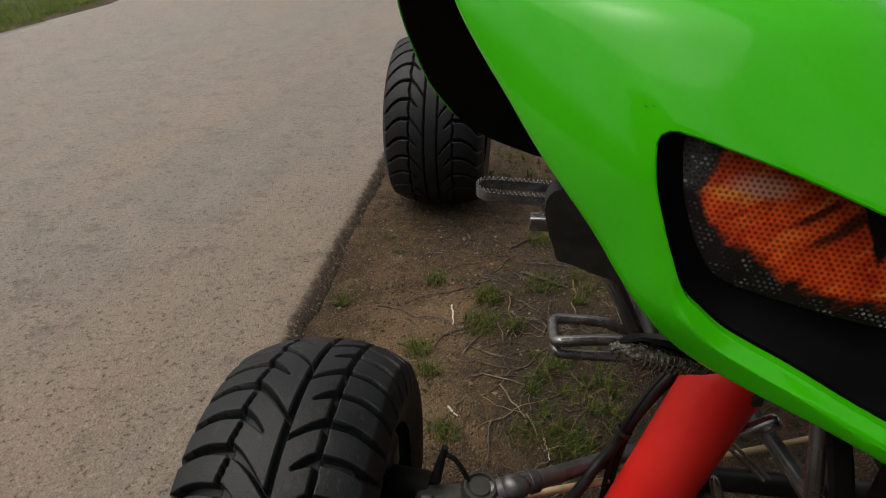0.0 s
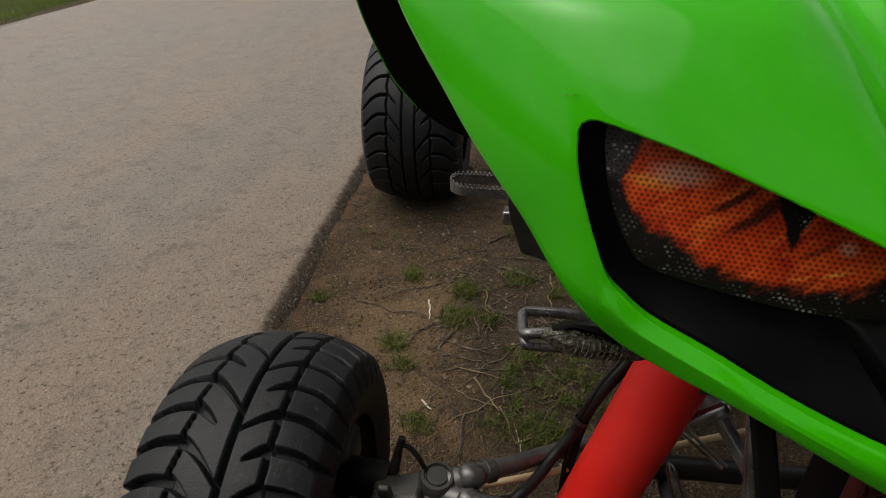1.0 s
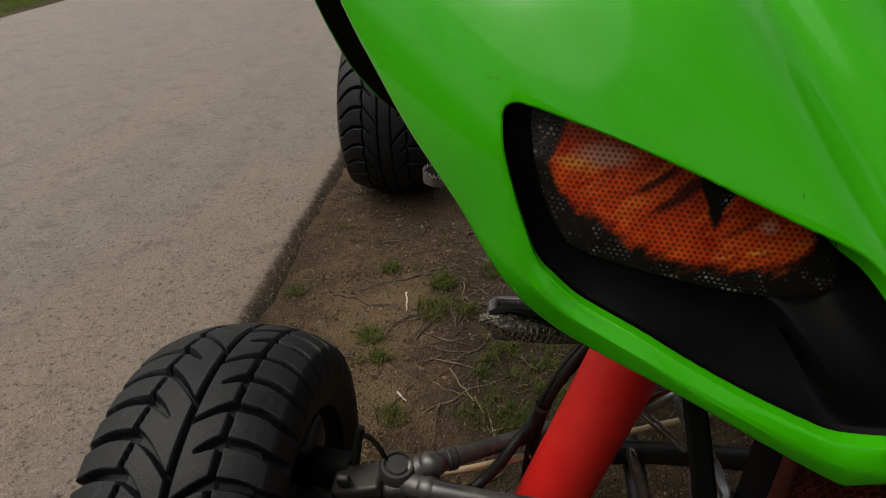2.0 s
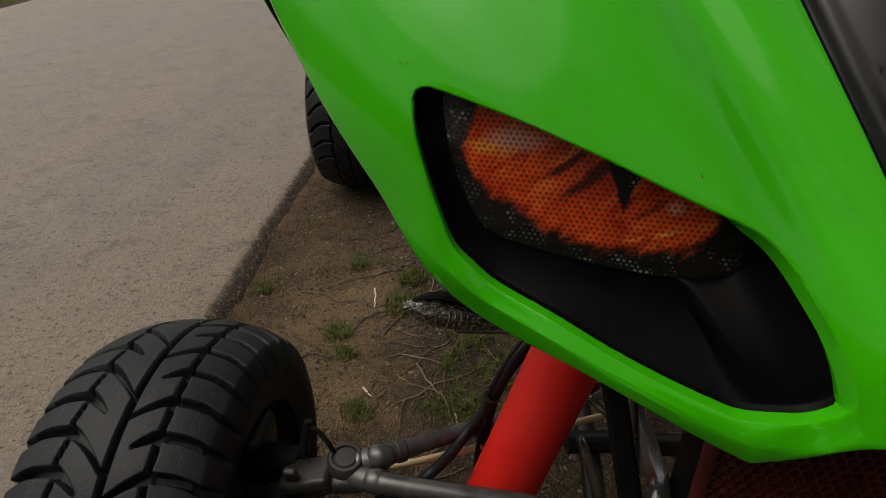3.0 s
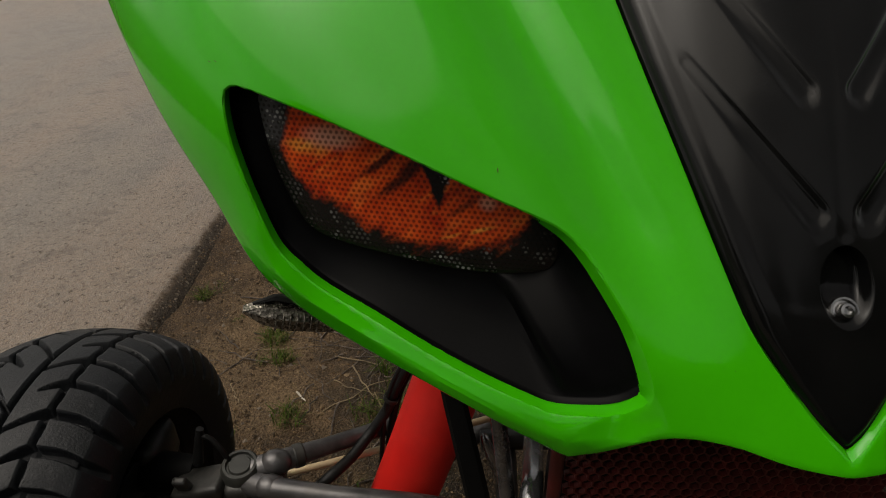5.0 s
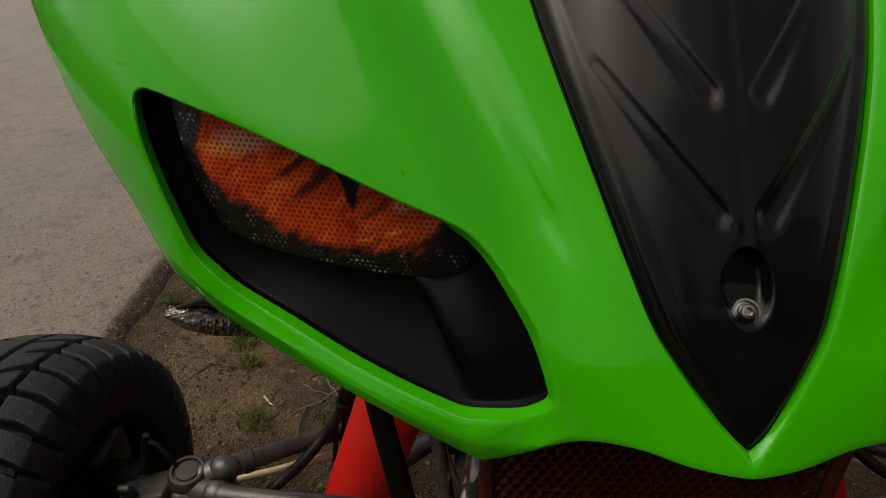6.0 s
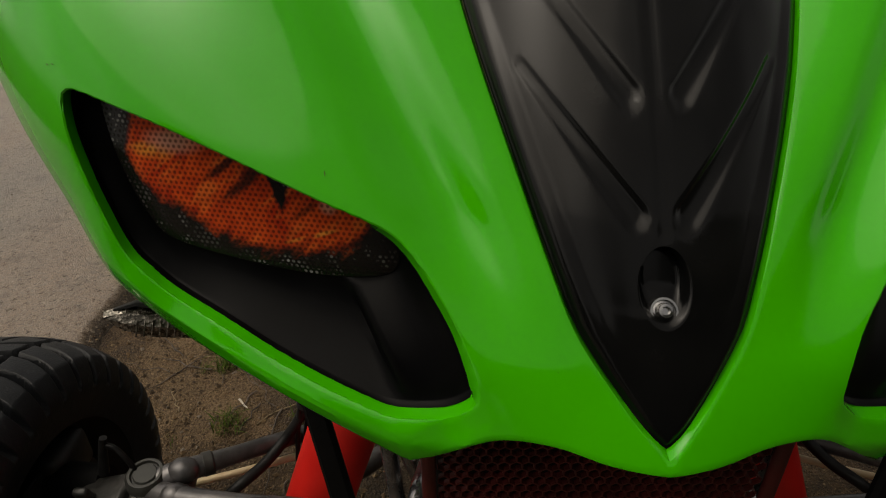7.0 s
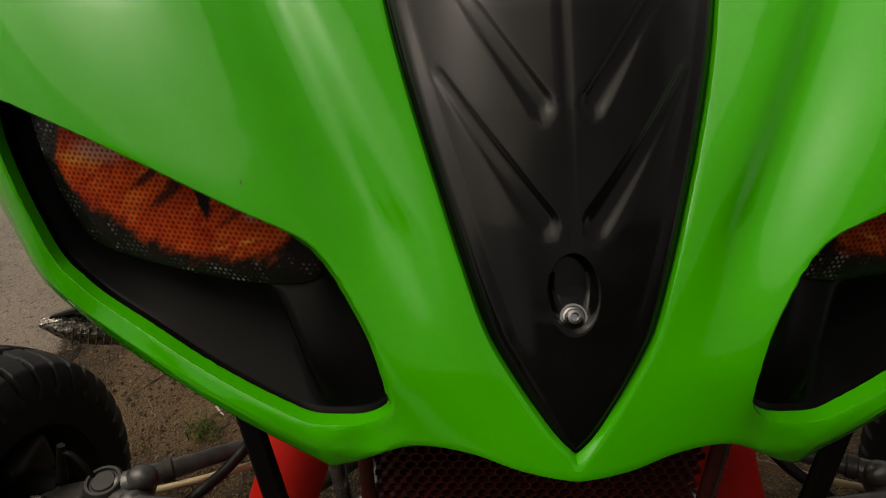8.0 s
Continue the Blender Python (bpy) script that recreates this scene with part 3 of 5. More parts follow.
def blades(name, spots, material, seed):
    """Grass: (x, y, radius, count, height) for each tuft."""
    rnd = random.Random(seed)
    co, faces = [], []
    for x, y, r, count, tall in spots:
        for _ in range(count):
            a, d = rnd.uniform(0, 6.283), r * rnd.random() ** 0.6
            px, py = x + d * math.cos(a), y + d * math.sin(a)
            base = ground_z(px, py) - 0.003
            h, w, lean = tall * rnd.uniform(0.4, 1.2), rnd.uniform(0.0004, 0.0010), rnd.uniform(0.1, 1.5)
            f = rnd.uniform(0, 6.283)
            sx, sy, lx, ly = math.cos(f) * w, math.sin(f) * w, -math.sin(f) * lean * h, math.cos(f) * lean * h
            k = len(co)
            for t, ww in ((0, 1), (0.4, 0.9), (0.75, 0.6)):
                bx, by, bz = px + lx * t * t, py + ly * t * t, base + h * t * (1 - 0.25 * lean * t)
                co += [(bx - sx * ww, by - sy * ww, bz), (bx + sx * ww, by + sy * ww, bz)]
            co.append((px + lx, py + ly, base + h * (1 - 0.25 * lean)))
            faces += [(k, k + 1, k + 3, k + 2), (k + 2, k + 3, k + 5, k + 4), (k + 4, k + 5, k + 6)]
    me = bpy.data.meshes.new(name)
    me.from_pydata(co, [], faces)
    me.materials.append(material)
    return me


TUFTS = [(-0.55, 1.25, 0.02, 0.6), (-0.42, 1.2, 0.028, 0.8), (-0.43, 1.1, 0.03, 0.8), (-0.36, 1.1, 0.018, 0.6), (-0.55, 1.0, 0.022, 0.8), (-0.52, 0.94, 0.018, 0.6), (-0.47, 0.79, 0.022, 0.5), (-0.75, 1.15, 0.015, 0.6), (-0.19, 1.28, 0.055, 1.4), (-0.26, 1.0, 0.06, 1.0), (-0.21, 0.89, 0.05, 1.2), (-0.26, 0.79, 0.035, 0.9), (-0.28, 0.92, 0.05, 0.7), (-0.3, 1.26, 0.03, 0.5), (-0.44, 2.01, 0.1, 0.8), (-0.31, 1.98, 0.1, 0.6), (-0.3, 1.49, 0.035, 0.5), (-0.17, 1.0, 0.06, 0.8), (-0.33, 0.8, 0.025, 0.3)]
rnd = random.Random(3)
spots = [(x, y, r * 1.25, int(620 * r / 0.05 * k), 0.022 + 0.30 * r) for x, y, r, k in TUFTS if r < 0.04]
for x, y, r, k in TUFTS:
    if r >= 0.04:
        for _ in range(int(9 * k) + 3):
            a, d = rnd.uniform(0, 6.283), 1.45 * r * rnd.random() ** 0.5
            size = rnd.uniform(0.005, 0.016)
            spots.append((x + d * math.cos(a), y + d * math.sin(a), size, int(rnd.uniform(1500, 3200) * size), rnd.uniform(0.022, 0.042)))
spots += [(rnd.uniform(-0.75, 0.3), rnd.uniform(0.6, 2.3), rnd.uniform(0.008, 0.02), rnd.randint(6, 22), 0.022) for _ in range(90)]
# unseen leafy screens, added to block sky light and darken reflections
tagged(new("backdrop", backdrop_mesh([(-0.7, -2.3), (11.3, -2.3)], 2.6, 4.6, (0.9, 5.0), 1.2)), "unseen dark leafy backdrop added behind to darken reflections", "hedge", kind="structure")
tagged(new("backdrop", backdrop_mesh([(-4.9, -12.0), (-4.8, -3.4)], 4.6, 3.9, (0.0, 8.0), -1.4)), "unseen tall leafy backdrop added across the road to darken reflections", "hedge", kind="structure")
grass = tagged(new("grass", blades("grass", spots, GRASS, 5)), "sparse green grass tufts growing in the bare earth", "grass", kind="stuff")
spots = []
for _ in range(1500):
    y = rnd.uniform(2.6, 9.0)
    lx = road_left(y)
    spots.append((lx - 0.28 - 0.12 * rnd.random() - rnd.random() ** 1.5 * 2.4, y, 0.10, 40, 0.06))
verge = tagged(new("verge_grass", blades("verge_grass", spots, VERGE, 8)), "low green grass verge along the far side of the road", "grass", kind="stuff")


def stones(name, count, seed, area, lo, hi):
    rnd = random.Random(seed)
    co, faces = [], []
    for _ in range(count):
        x, y = rnd.uniform(*area[:2]), rnd.uniform(*area[2:])
        if x < edge_x(y) + 0.01:
            base = 0.027
            r = rnd.uniform(lo, hi) * 0.6
        else:
            base = ground_z(x, y)
            r = lo + (hi - lo) * rnd.random() ** 6
        k = len(co)
        for d in ((1, 0, 0), (-1, 0, 0), (0, 1, 0), (0, -1, 0), (0, 0, 1), (0, 0, -1)):
            q = Vector(d) * r * rnd.uniform(0.7, 1.3) + Vector((rnd.uniform(-1, 1), rnd.uniform(-1, 1), 0)) * r * 0.35
            co.append((x + q.x, y + q.y, base + r * 0.25 + q.z * 0.7))
        faces += [(k + a, k + b, k + c) for a, b, c in ((0, 2, 4), (2, 1, 4), (1, 3, 4), (3, 0, 4), (2, 0, 5), (1, 2, 5), (3, 1, 5), (0, 3, 5))]
    me = bpy.data.meshes.new(name)
    me.from_pydata(co, [], faces)
    me.materials.append(STONE)
    return me


grit = tagged(new("gravel", stones("gravel", 2500, 11, (-0.80, 0.3, 0.5, 2.4), 0.0010, 0.006)), "small brown stones and grit scattered over the earth", "gravel", kind="stuff")
clods = stones("clods", 32000, 21, (-0.80, 0.15, 0.55, 2.3), 0.0008, 0.0050)
clods.materials[0] = CRUMB
tagged(new("clods", clods), "small crumbs of brown earth scattered over the ground", "earth", kind="stuff")
loose = tagged(new("road_grit", stones("road_grit", 380, 12, (-2.6, -0.85, 0.4, 3.0), 0.0014, 0.0055)), "loose grit lying on the asphalt road", "gravel", kind="stuff")


def twig(a, b, r, material, label, bend=0.035):
    """A crooked dry twig lying on the earth from a to b."""
    rnd = random.Random(int(a[0] * 9000 + a[1] * 7000))
    pts, n = [], 6
    d = Vector((b[0] - a[0], b[1] - a[1], 0))
    s = Vector((-d.y, d.x, 0))
    for i in range(n + 1):
        t = i / n
        p = Vector((a[0], a[1], 0)) + d * t + s * (rnd.uniform(-1, 1) * bend * (1 if 0 < i < n else 0))
        pts.append((p.x, p.y, ground_z(p.x, p.y) + r * 0.8 + rnd.uniform(0, 0.0008 if material is PALE else 0.004)))
    me = to_mesh("twig", tube(pts, [r, r * 0.9, r * 0.75, r * 0.45], 6, 3), material)
    return tagged(new("twig", me), label, "twig", "twigs on the earth")


TWIGS = [(-0.5, 1.16, -0.49, 1.09, 0.0022, 1), (-0.47, 0.85, -0.45, 0.83, 0.002, 1), (-0.35, 1.31, -0.24, 1.26, 0.004, 0), (-0.54, 1.15, -0.48, 1.04, 0.0016, 0), (-0.48, 1.04, -0.44, 0.98, 0.0015, 0), (-0.46, 1.03, -0.34, 0.99, 0.0016, 0), (-0.38, 0.92, -0.33, 0.84, 0.0018, 2), (-0.33, 0.85, -0.3, 0.77, 0.0015, 2), (-0.39, 0.83, -0.39, 0.72, 0.0016, 0), (-0.5, 1.42, -0.48, 1.67, 0.002, 0), (-0.38, 1.43, -0.33, 1.49, 0.003, 0), (-0.3, 0.77, -0.26, 0.79, 0.0015, 1), (-0.3, 0.8, -0.29, 0.75, 0.0015, 1), (-0.44, 0.98, -0.27, 0.96, 0.0013, 0), (-0.3, 1.07, -0.26, 1.19, 0.0014, 0), (-0.38, 1.23, -0.3, 1.15, 0.0015, 0), (-0.54, 1.12, -0.41, 1.02, 0.0012, 0), (-0.42, 0.95, -0.3, 0.92, 0.0013, 2), (-0.25, 1.07, -0.17, 1.01, 0.002, 0), (-0.33, 0.71, -0.26, 0.78, 0.0018, 0)]
LOOKS = {0: (TWIG, "thin crooked dark dead twig lying on earth"), 1: (PALE, "short bleached pale stick lying on earth"), 2: (STRAW, "dry straw-coloured stalk lying on bare earth")}
for ax_, ay_, bx_, by_, r_, k_ in TWIGS:
    twig((ax_, ay_), (bx_, by_), r_, *LOOKS[k_])
for i in range(205):
    heap = i % 3
    x, y = (rnd.uniform(-0.62, 0.12), rnd.uniform(0.65, 2.0)) if heap == 0 else (rnd.gauss(-0.34, 0.14), rnd.gauss(1.12, 0.22))
    a, ln = rnd.uniform(0, 6.28), rnd.uniform(0.04, 0.10) if heap < 2 else rnd.uniform(0.08, 0.22)
    if y > 0.62:
        twig((x, y), (x + ln * math.cos(a), y + ln * math.sin(a)), rnd.uniform(0.0007, 0.0017), *LOOKS[0 if rnd.random() < 0.94 else 2], 0.05)

# ---------------------------------------------------------------- quad bike: body panels
quad = thing("quad_bike", (0, 1.0, 0), "bright green sport quad bike parked on earth beside a road", "quad bike")


def valley(x, z):
    return max(0.0, min(1.0, (z - 0.59) / 0.05)) * math.exp(-((x - 0.083 - 0.63 * (z - 0.62)) / 0.022) ** 2)


def ease(v):
    v = max(0.0, min(1.0, v))
    return v * v * (3 - 2 * v)


def face_y(x, w):
    """Depth of the front fairing at a side distance x and height w."""
    x, z = abs(x), w - 0.62
    soft = x + ease((-0.03 - z) / 0.025) * (math.sqrt(x * x + 0.0001) - 0.01 - x) * math.exp(-(x / 0.035) ** 2)
    y = 0.2981 - 0.128 * soft + 0.0095 * x * x + 1.1522 * z + 3.465 * z * z - 4.7622 * soft * z + 1.7657 * x * x * z + 3.6286 * x ** 3
    off = (x - 0.083 - 0.63 * z) / 0.017
    y += 0.0042 * max(0.0, min(1.0, (w - 0.60) / 0.06)) * math.exp(-off * off)
    return y + 0.014 * valley(x, w) - 0.008 * math.exp(-((x - 0.29) / 0.03) ** 2 - ((w - 0.592) / 0.03) ** 2)


TOP_W = 0.735


def skin(x, w):
    """The fairing's skin: the sloping face, then the top that runs back over the wheel."""
    if w <= TOP_W:
        return Vector((x, face_y(x, w), w))
    s = (w - TOP_W) / 0.215
    y0, slope = face_y(x, TOP_W), (face_y(x, TOP_W) - face_y(x, TOP_W - 0.004)) / 0.004
    d = Vector((0, slope, 1)).normalized() * 0.075
    p0 = Vector((x, y0, TOP_W))
    p3 = Vector((x, 0.72, 0.80 - 0.35 * x * x))
    p1, p2 = p0 + d, p3 - Vector((0, 0.10, 0.004))
    return p0 * (1 - s) ** 3 + 3 * p1 * s * (1 - s) ** 2 + 3 * p2 * s * s * (1 - s) + p3 * s ** 3


V_EDGE = [(0.0, 0.5588), (0.0120, 0.5690), (0.0260, 0.5845), (0.0402, 0.603), (0.0513, 0.627), (0.0625, 0.654), (0.0725, 0.678), (0.0818, 0.701), (0.0920, 0.729), (0.108, 0.78), (0.125, 0.86), (0.135, 0.95)]
RIM = [(0.0000, 0.5525), (0.0260, 0.5540), (0.0490, 0.5580), (0.0720, 0.5580), (0.0890, 0.5510), (0.1185, 0.5320), (0.1470, 0.5395), (0.1760, 0.5480), (0.2060, 0.5555), (0.2430, 0.5605), (0.2600, 0.5635), (0.2740, 0.5700), (0.2870, 0.5805), (0.3065, 0.6020), (0.3225, 0.6225), (0.3415, 0.6425), (0.3605, 0.6625), (0.3815, 0.6875), (0.4035, 0.7115), (0.4220, 0.7350), (0.4550, 0.7900), (0.4850, 0.8700), (0.5050, 0.9500)]
OPENING = [(0.2975, 0.6860), (0.2935, 0.6920), (0.2850, 0.6925), (0.2660, 0.6890), (0.2390, 0.6825), (0.2090, 0.6730), (0.1820, 0.6630), (0.1550, 0.6525), (0.1383, 0.6462), (0.1251, 0.6396), (0.1138, 0.6295), (0.1027, 0.6152), (0.0923, 0.5994), (0.0850, 0.5800), (0.0862, 0.5705), (0.0970, 0.5615), (0.1130, 0.5570), (0.1270, 0.5545), (0.1370, 0.5560), (0.1600, 0.5615), (0.1880, 0.5700), (0.2180, 0.5807), (0.2490, 0.5897), (0.2640, 0.5995), (0.2745, 0.6085), (0.2830, 0.6270), (0.2900, 0.6460), (0.2960, 0.6665)]
LENS_RING = [(0.281, 0.690), (0.262, 0.692), (0.235, 0.685), (0.205, 0.675), (0.175, 0.664), (0.150, 0.653), (0.134, 0.642), (0.125, 0.628), (0.1235, 0.614), (0.130, 0.6055), (0.150, 0.6015), (0.178, 0.6010), (0.209, 0.6040), (0.238, 0.6085),
             (0.256, 0.6140), (0.266, 0.6260), (0.274, 0.6430), (0.280, 0.664)]

rim_line = evenly(spline(RIM[:6], 6)[:-1] + spline(RIM[5:], 6), 0.005, closed=False)
v_line = evenly(spline(V_EDGE, 6), 0.005, closed=False)
opening_line = evenly(spline(OPENING, 5, closed=True), 0.0042)
lens_line = evenly(spline(LENS_RING, 5, closed=True), 0.004)
rim_np = np.array([tuple(p) for p in evenly(rim_line, 0.0005, closed=False)])
open_np = np.array([tuple(p) for p in evenly(opening_line, 0.0005)])
v_np = np.array([tuple(p) for p in evenly(v_line, 0.0005, closed=False)])


def sunk(x, w):
    """How far the lamp opening's edge lies behind the skin: its lower lip is chamfered towards the lamp."""
    e = max(0.0, min(1.0, (0.5835 + (x - 0.0865) * 0.45 - w) / 0.028))
    return 0.0050 * e * e * (3 - 2 * e) * max(0.3, min(1.0, (0.295 - x) / 0.02))


def fairing_point(x, w):
    p = skin(x, w)
    if w < TOP_W + 0.02:
        for line, r in ((rim_np, 0.003), (open_np, 0.0018), (v_np, 0.0010)):
            far = np.hypot(line[:, 0] - x, line[:, 1] - w)
            k = int(np.argmin(far))
            d = float(far[k])
            if d < r:
                p.y += r - math.sqrt(max(0.0, r * r - (r - d) ** 2))
            if line is rim_np:
                to_rim = d
                if w < 0.66:
                    e = max(0.0, 1 - d / 0.015) * ease((0.190 - x) / 0.070) * ease((x - 0.065) / 0.055)
                    p.y += 0.0066 * e
                    p.z -= 0.0060 * e
            if line is open_np:
                e = max(0.0, 1 - d / 0.0105)
                p.y += sunk(line[k, 0], line[k, 1]) * min(1.0, e * 1.15) * min(1.0, e / 0.25)
                # the lip below the lamp folds: a narrow face turned up, a wide one turned down
                t = d / max(d + to_rim, 1e-6)
                fold = min(t / 0.40, (1 - t) / 0.60) * max(0.0, min(1.0, (0.60 - w) / 0.02)) * ease((x - 0.100) / 0.065) * ease((0.295 - x) / 0.03) * ease((0.045 - d - to_rim) / 0.012)
                p.y -= 0.0019 * fold
                p.z += 0.0016 * fold
    return p


def flanged(bm):
    """Turns the open edges of the fairing in: a slanted flange round the centre panel and the lamp openings, a straight lip below."""
    rim = [e for e in bm.edges if len(e.link_faces) == 1]
    made = bmesh.ops.extrude_edge_only(bm, edges=rim)
    for v in [g for g in made["geom"] if isinstance(g, bmesh.types.BMVert)]:
        x, w = abs(v.co.x), v.co.z
        gaps = [float(np.min(np.hypot(line[:, 0] - x, line[:, 1] - w))) for line in (rim_np, open_np, v_np)]
        side = math.copysign(1.0, v.co.x)
        if gaps[2] < 0.004 and gaps[2] < gaps[0]:
            v.co += Vector((-side * min(0.0012, x), 0.0062, 0.0008 if x < 0.02 else -0.0004))
        elif gaps[1] < 0.012 and gaps[1] < gaps[0]:
            inner = min(1.0, max(0.0, (0.150 - x) / 0.02)) * min(1.0, max(0.0, (w - 0.566) / 0.012))
            v.co += Vector((side * 0.0034 * inner, 0.0075 - 0.0015 * inner, -0.0040 * inner))
        else:
            v.co += Vector((0, 0.013, 0))
    rim = [e for e in bm.edges if len(e.link_faces) == 1]
    made = bmesh.ops.extrude_edge_only(bm, edges=rim)
    for v in made["geom"]:
        if isinstance(v, bmesh.types.BMVert):
            v.co += Vector((0, 0.007, 0))
    return bm


half = [tuple(p) for p in rim_line] + [tuple(p) for p in reversed(v_line)] + [(0.0, 0.5588 - 0.0009 * k) for k in range(1, 7)]
crease_rows = [(0.083 + 0.63 * (w - 0.62) + d, w) for w in np.arange(0.592, 0.76, 0.005) for d in np.arange(-0.028, 0.0285, 0.0035)]
for o_ in opening_line:
    if o_.y < 0.605:
        near_ = min(rim_line, key=lambda p: (p - o_).length)
        if 0.009 < (near_ - o_).length < 0.045:
            crease_rows += [tuple(o_ + (near_ - o_) * f_) for f_ in (0.30, 0.36, 0.40, 0.44, 0.52, 0.66, 0.80)]
fairing_bm = sheet(half, [[tuple(p) for p in opening_line]], 0.006, fairing_point, rings=(0.001, 0.0025, 0.0045), extra=crease_rows, keep_off=0.0060)
mirrored(fairing_bm)
flanged(fairing_bm)
fairing = part("front_fairing", fairing_bm, GREEN, quad, "glossy bright green plastic front fairing", sharp=28)

# small marks on the paint
for x, w, ln, turn in ((-0.306, 0.703, 0.0018, 0.3), (-0.302, 0.7035, 0.0016, 0.2), (-0.156, 0.666, 0.002, 1.4)):
    p = skin(x, w) + Vector((0, -0.0005, 0))
    q = skin(x + ln * math.cos(turn), w - ln * math.sin(turn)) + Vector((0, -0.0005, 0))
    part("scuff_mark", tube([p, (p + q) / 2, q], [0.0001, 0.00024, 0.0001], 6, 3), MARK, fairing, "small dark scuff")


# ---------------------------------------------------------------- centre panel
def panel_half(w):
    return float(np.interp(w, [p[1] for p in V_EDGE], [p[0] for p in V_EDGE]))


PANEL_MID = ([0.55, 0.563, 0.612, 0.647, 0.693, 0.735, 0.80, 0.95], [0.238, 0.2465, 0.2735, 0.299, 0.3365, 0.374, 0.45, 0.70])
GROOVES = [((0.0122, 0.6490), (0.0615, 0.7030), 0.0078, 0.0040), ((0.0125, 0.6945), (0.0510, 0.7400), 0.0076, 0.0054)]


def panel_point(x, w):
    a = max(panel_half(w), 0.004)
    t = min(abs(x) / a, 1.0)
    p = skin(a, w)
    y_mid = float(np.interp(w, *PANEL_MID)) if w < 0.735 else p.y - (skin(panel_half(TOP_W), TOP_W).y - 0.374)
    y = y_mid + (p.y + 0.0016 - y_mid) * (0.35 * t ** 1.7 + 0.65 * t ** 3)
    z = p.z
    # raised border that falls away to the sunken middle
    band = min(0.010, 0.30 * a)
    e = max(0.0, min(1.0, (a - abs(x) - band) / (0.45 * band)))
    y += 0.0026 * e * e * (3 - 2 * e) * min(1.0, max(0.0, (w - 0.585) / 0.03))
    # slanted channels, round-ended at the middle, running out towards the border
    for (ax, aw), (bx, bw), r0, r1 in GROOVES:
        dx, dw = bx - ax, bw - aw
        s = max(0.0, min(1.0, ((abs(x) - ax) * dx + (w - aw) * dw) / (dx * dx + dw * dw)))
        r = r0 + (r1 - r0) * s
        d = math.hypot(abs(x) - ax - s * dx, w - aw - s * dw)
        y += 0.0032 * ease((r - d) / (0.70 * r)) * (1 - 0.75 * s)
    y += 0.0010 * max(0.0, 1 - abs(x) / 0.0035) * (w > 0.64)
    e = max(0.0, min(1.0, (1.0 - math.hypot(x / 0.0120, (w - 0.6230) / 0.0155)) / 0.25))
    y += 0.010 * e * e * (3 - 2 * e) * max(0.0, min(1.0, (w - 0.603) / 0.016))
    e = max(0.0, (a - abs(x) - 0.004) / 0.0025)
    if e < 1:
        y += 0.0025 * (1 - e) ** 2
    return Vector((x, y, z))


panel_line = [(max(p.x - 0.0015, 0.0), p.y) for p in v_line if p.y < 0.93]
panel_half_line = [(0.0, 0.5606)] + panel_line[1:]
panel_poly = panel_half_line + [(-x, w) for x, w in reversed(panel_half_line) if x > 0]
groove_rows = []
for (ax_, aw_), (bx_, bw_), r_, end_ in GROOVES:
    d_ = Vector((bx_ - ax_, bw_ - aw_))
    n_ = Vector((-d_.y, d_.x)).normalized()
    for k_ in range(-3, 46):
        for o_ in [f_ * (r_ + (end_ - r_) * max(0.0, k_ / 44)) for f_ in (-1.05, -0.9, -0.75, -0.6, -0.45, -0.2, 0.0, 0.2, 0.45, 0.6, 0.75, 0.9, 1.05)]:
            p_ = Vector((ax_, aw_)) + d_ * (k_ / 44) + n_ * o_
            groove_rows += [(p_.x, p_.y), (-p_.x, p_.y)]
for k_ in range(64):
    for f_ in (0.6, 0.75, 0.82, 0.88, 0.94, 1.0, 1.05):
        groove_rows.append((0.0120 * f_ * math.cos(k_ * math.pi / 32), 0.6230 + 0.0155 * f_ * math.sin(k_ * math.pi / 32)))
panel_bm = sheet(panel_poly, [], 0.0024, panel_point, rings=(0.001, 0.0025, 0.004, 0.006, 0.0085, 0.0115, 0.0145), extra=groove_rows)
lip(panel_bm, (0, 0.012, 0))
panel = part("centre_panel", panel_bm, PANEL, quad, "black satin plastic nose panel with slanted grooves", sharp=70)
bolt_at, bolt_ax = Vector((0.0, 0.2815, 0.6120)), Vector((0, -0.74, 0.67))
bolt = part("bolt", lathe([(0.0, 0.0022), (0.0016, 0.0022), (0.0020, 0.0042), (0.0032, 0.0040), (0.0038, 0.0028), (0.0041, 0.0008), (0.0050, 0.0006), (0.0054, 0.0016), (0.0064, 0.0016), (0.0069, 0.0007), (0.0069, -0.004)], bolt_ax, bolt_at, 28), CHROME, panel, "bright steel bolt with a washer")


# ---------------------------------------------------------------- headlights
def lens_y(x, w):
    return 0.342 + 0.219 * (abs(x) - 0.184) + 0.203 * (w - 0.634)


def lens_point(x, w):
    d = float(np.min(np.hypot(lens_np[:, 0] - x, lens_np[:, 1] - w)))
    return Vector((x, lens_y(x, w) - 0.0035 * (1 - math.exp(-d / 0.010)), w))


lens_np = np.array([tuple(p) for p in lens_line])


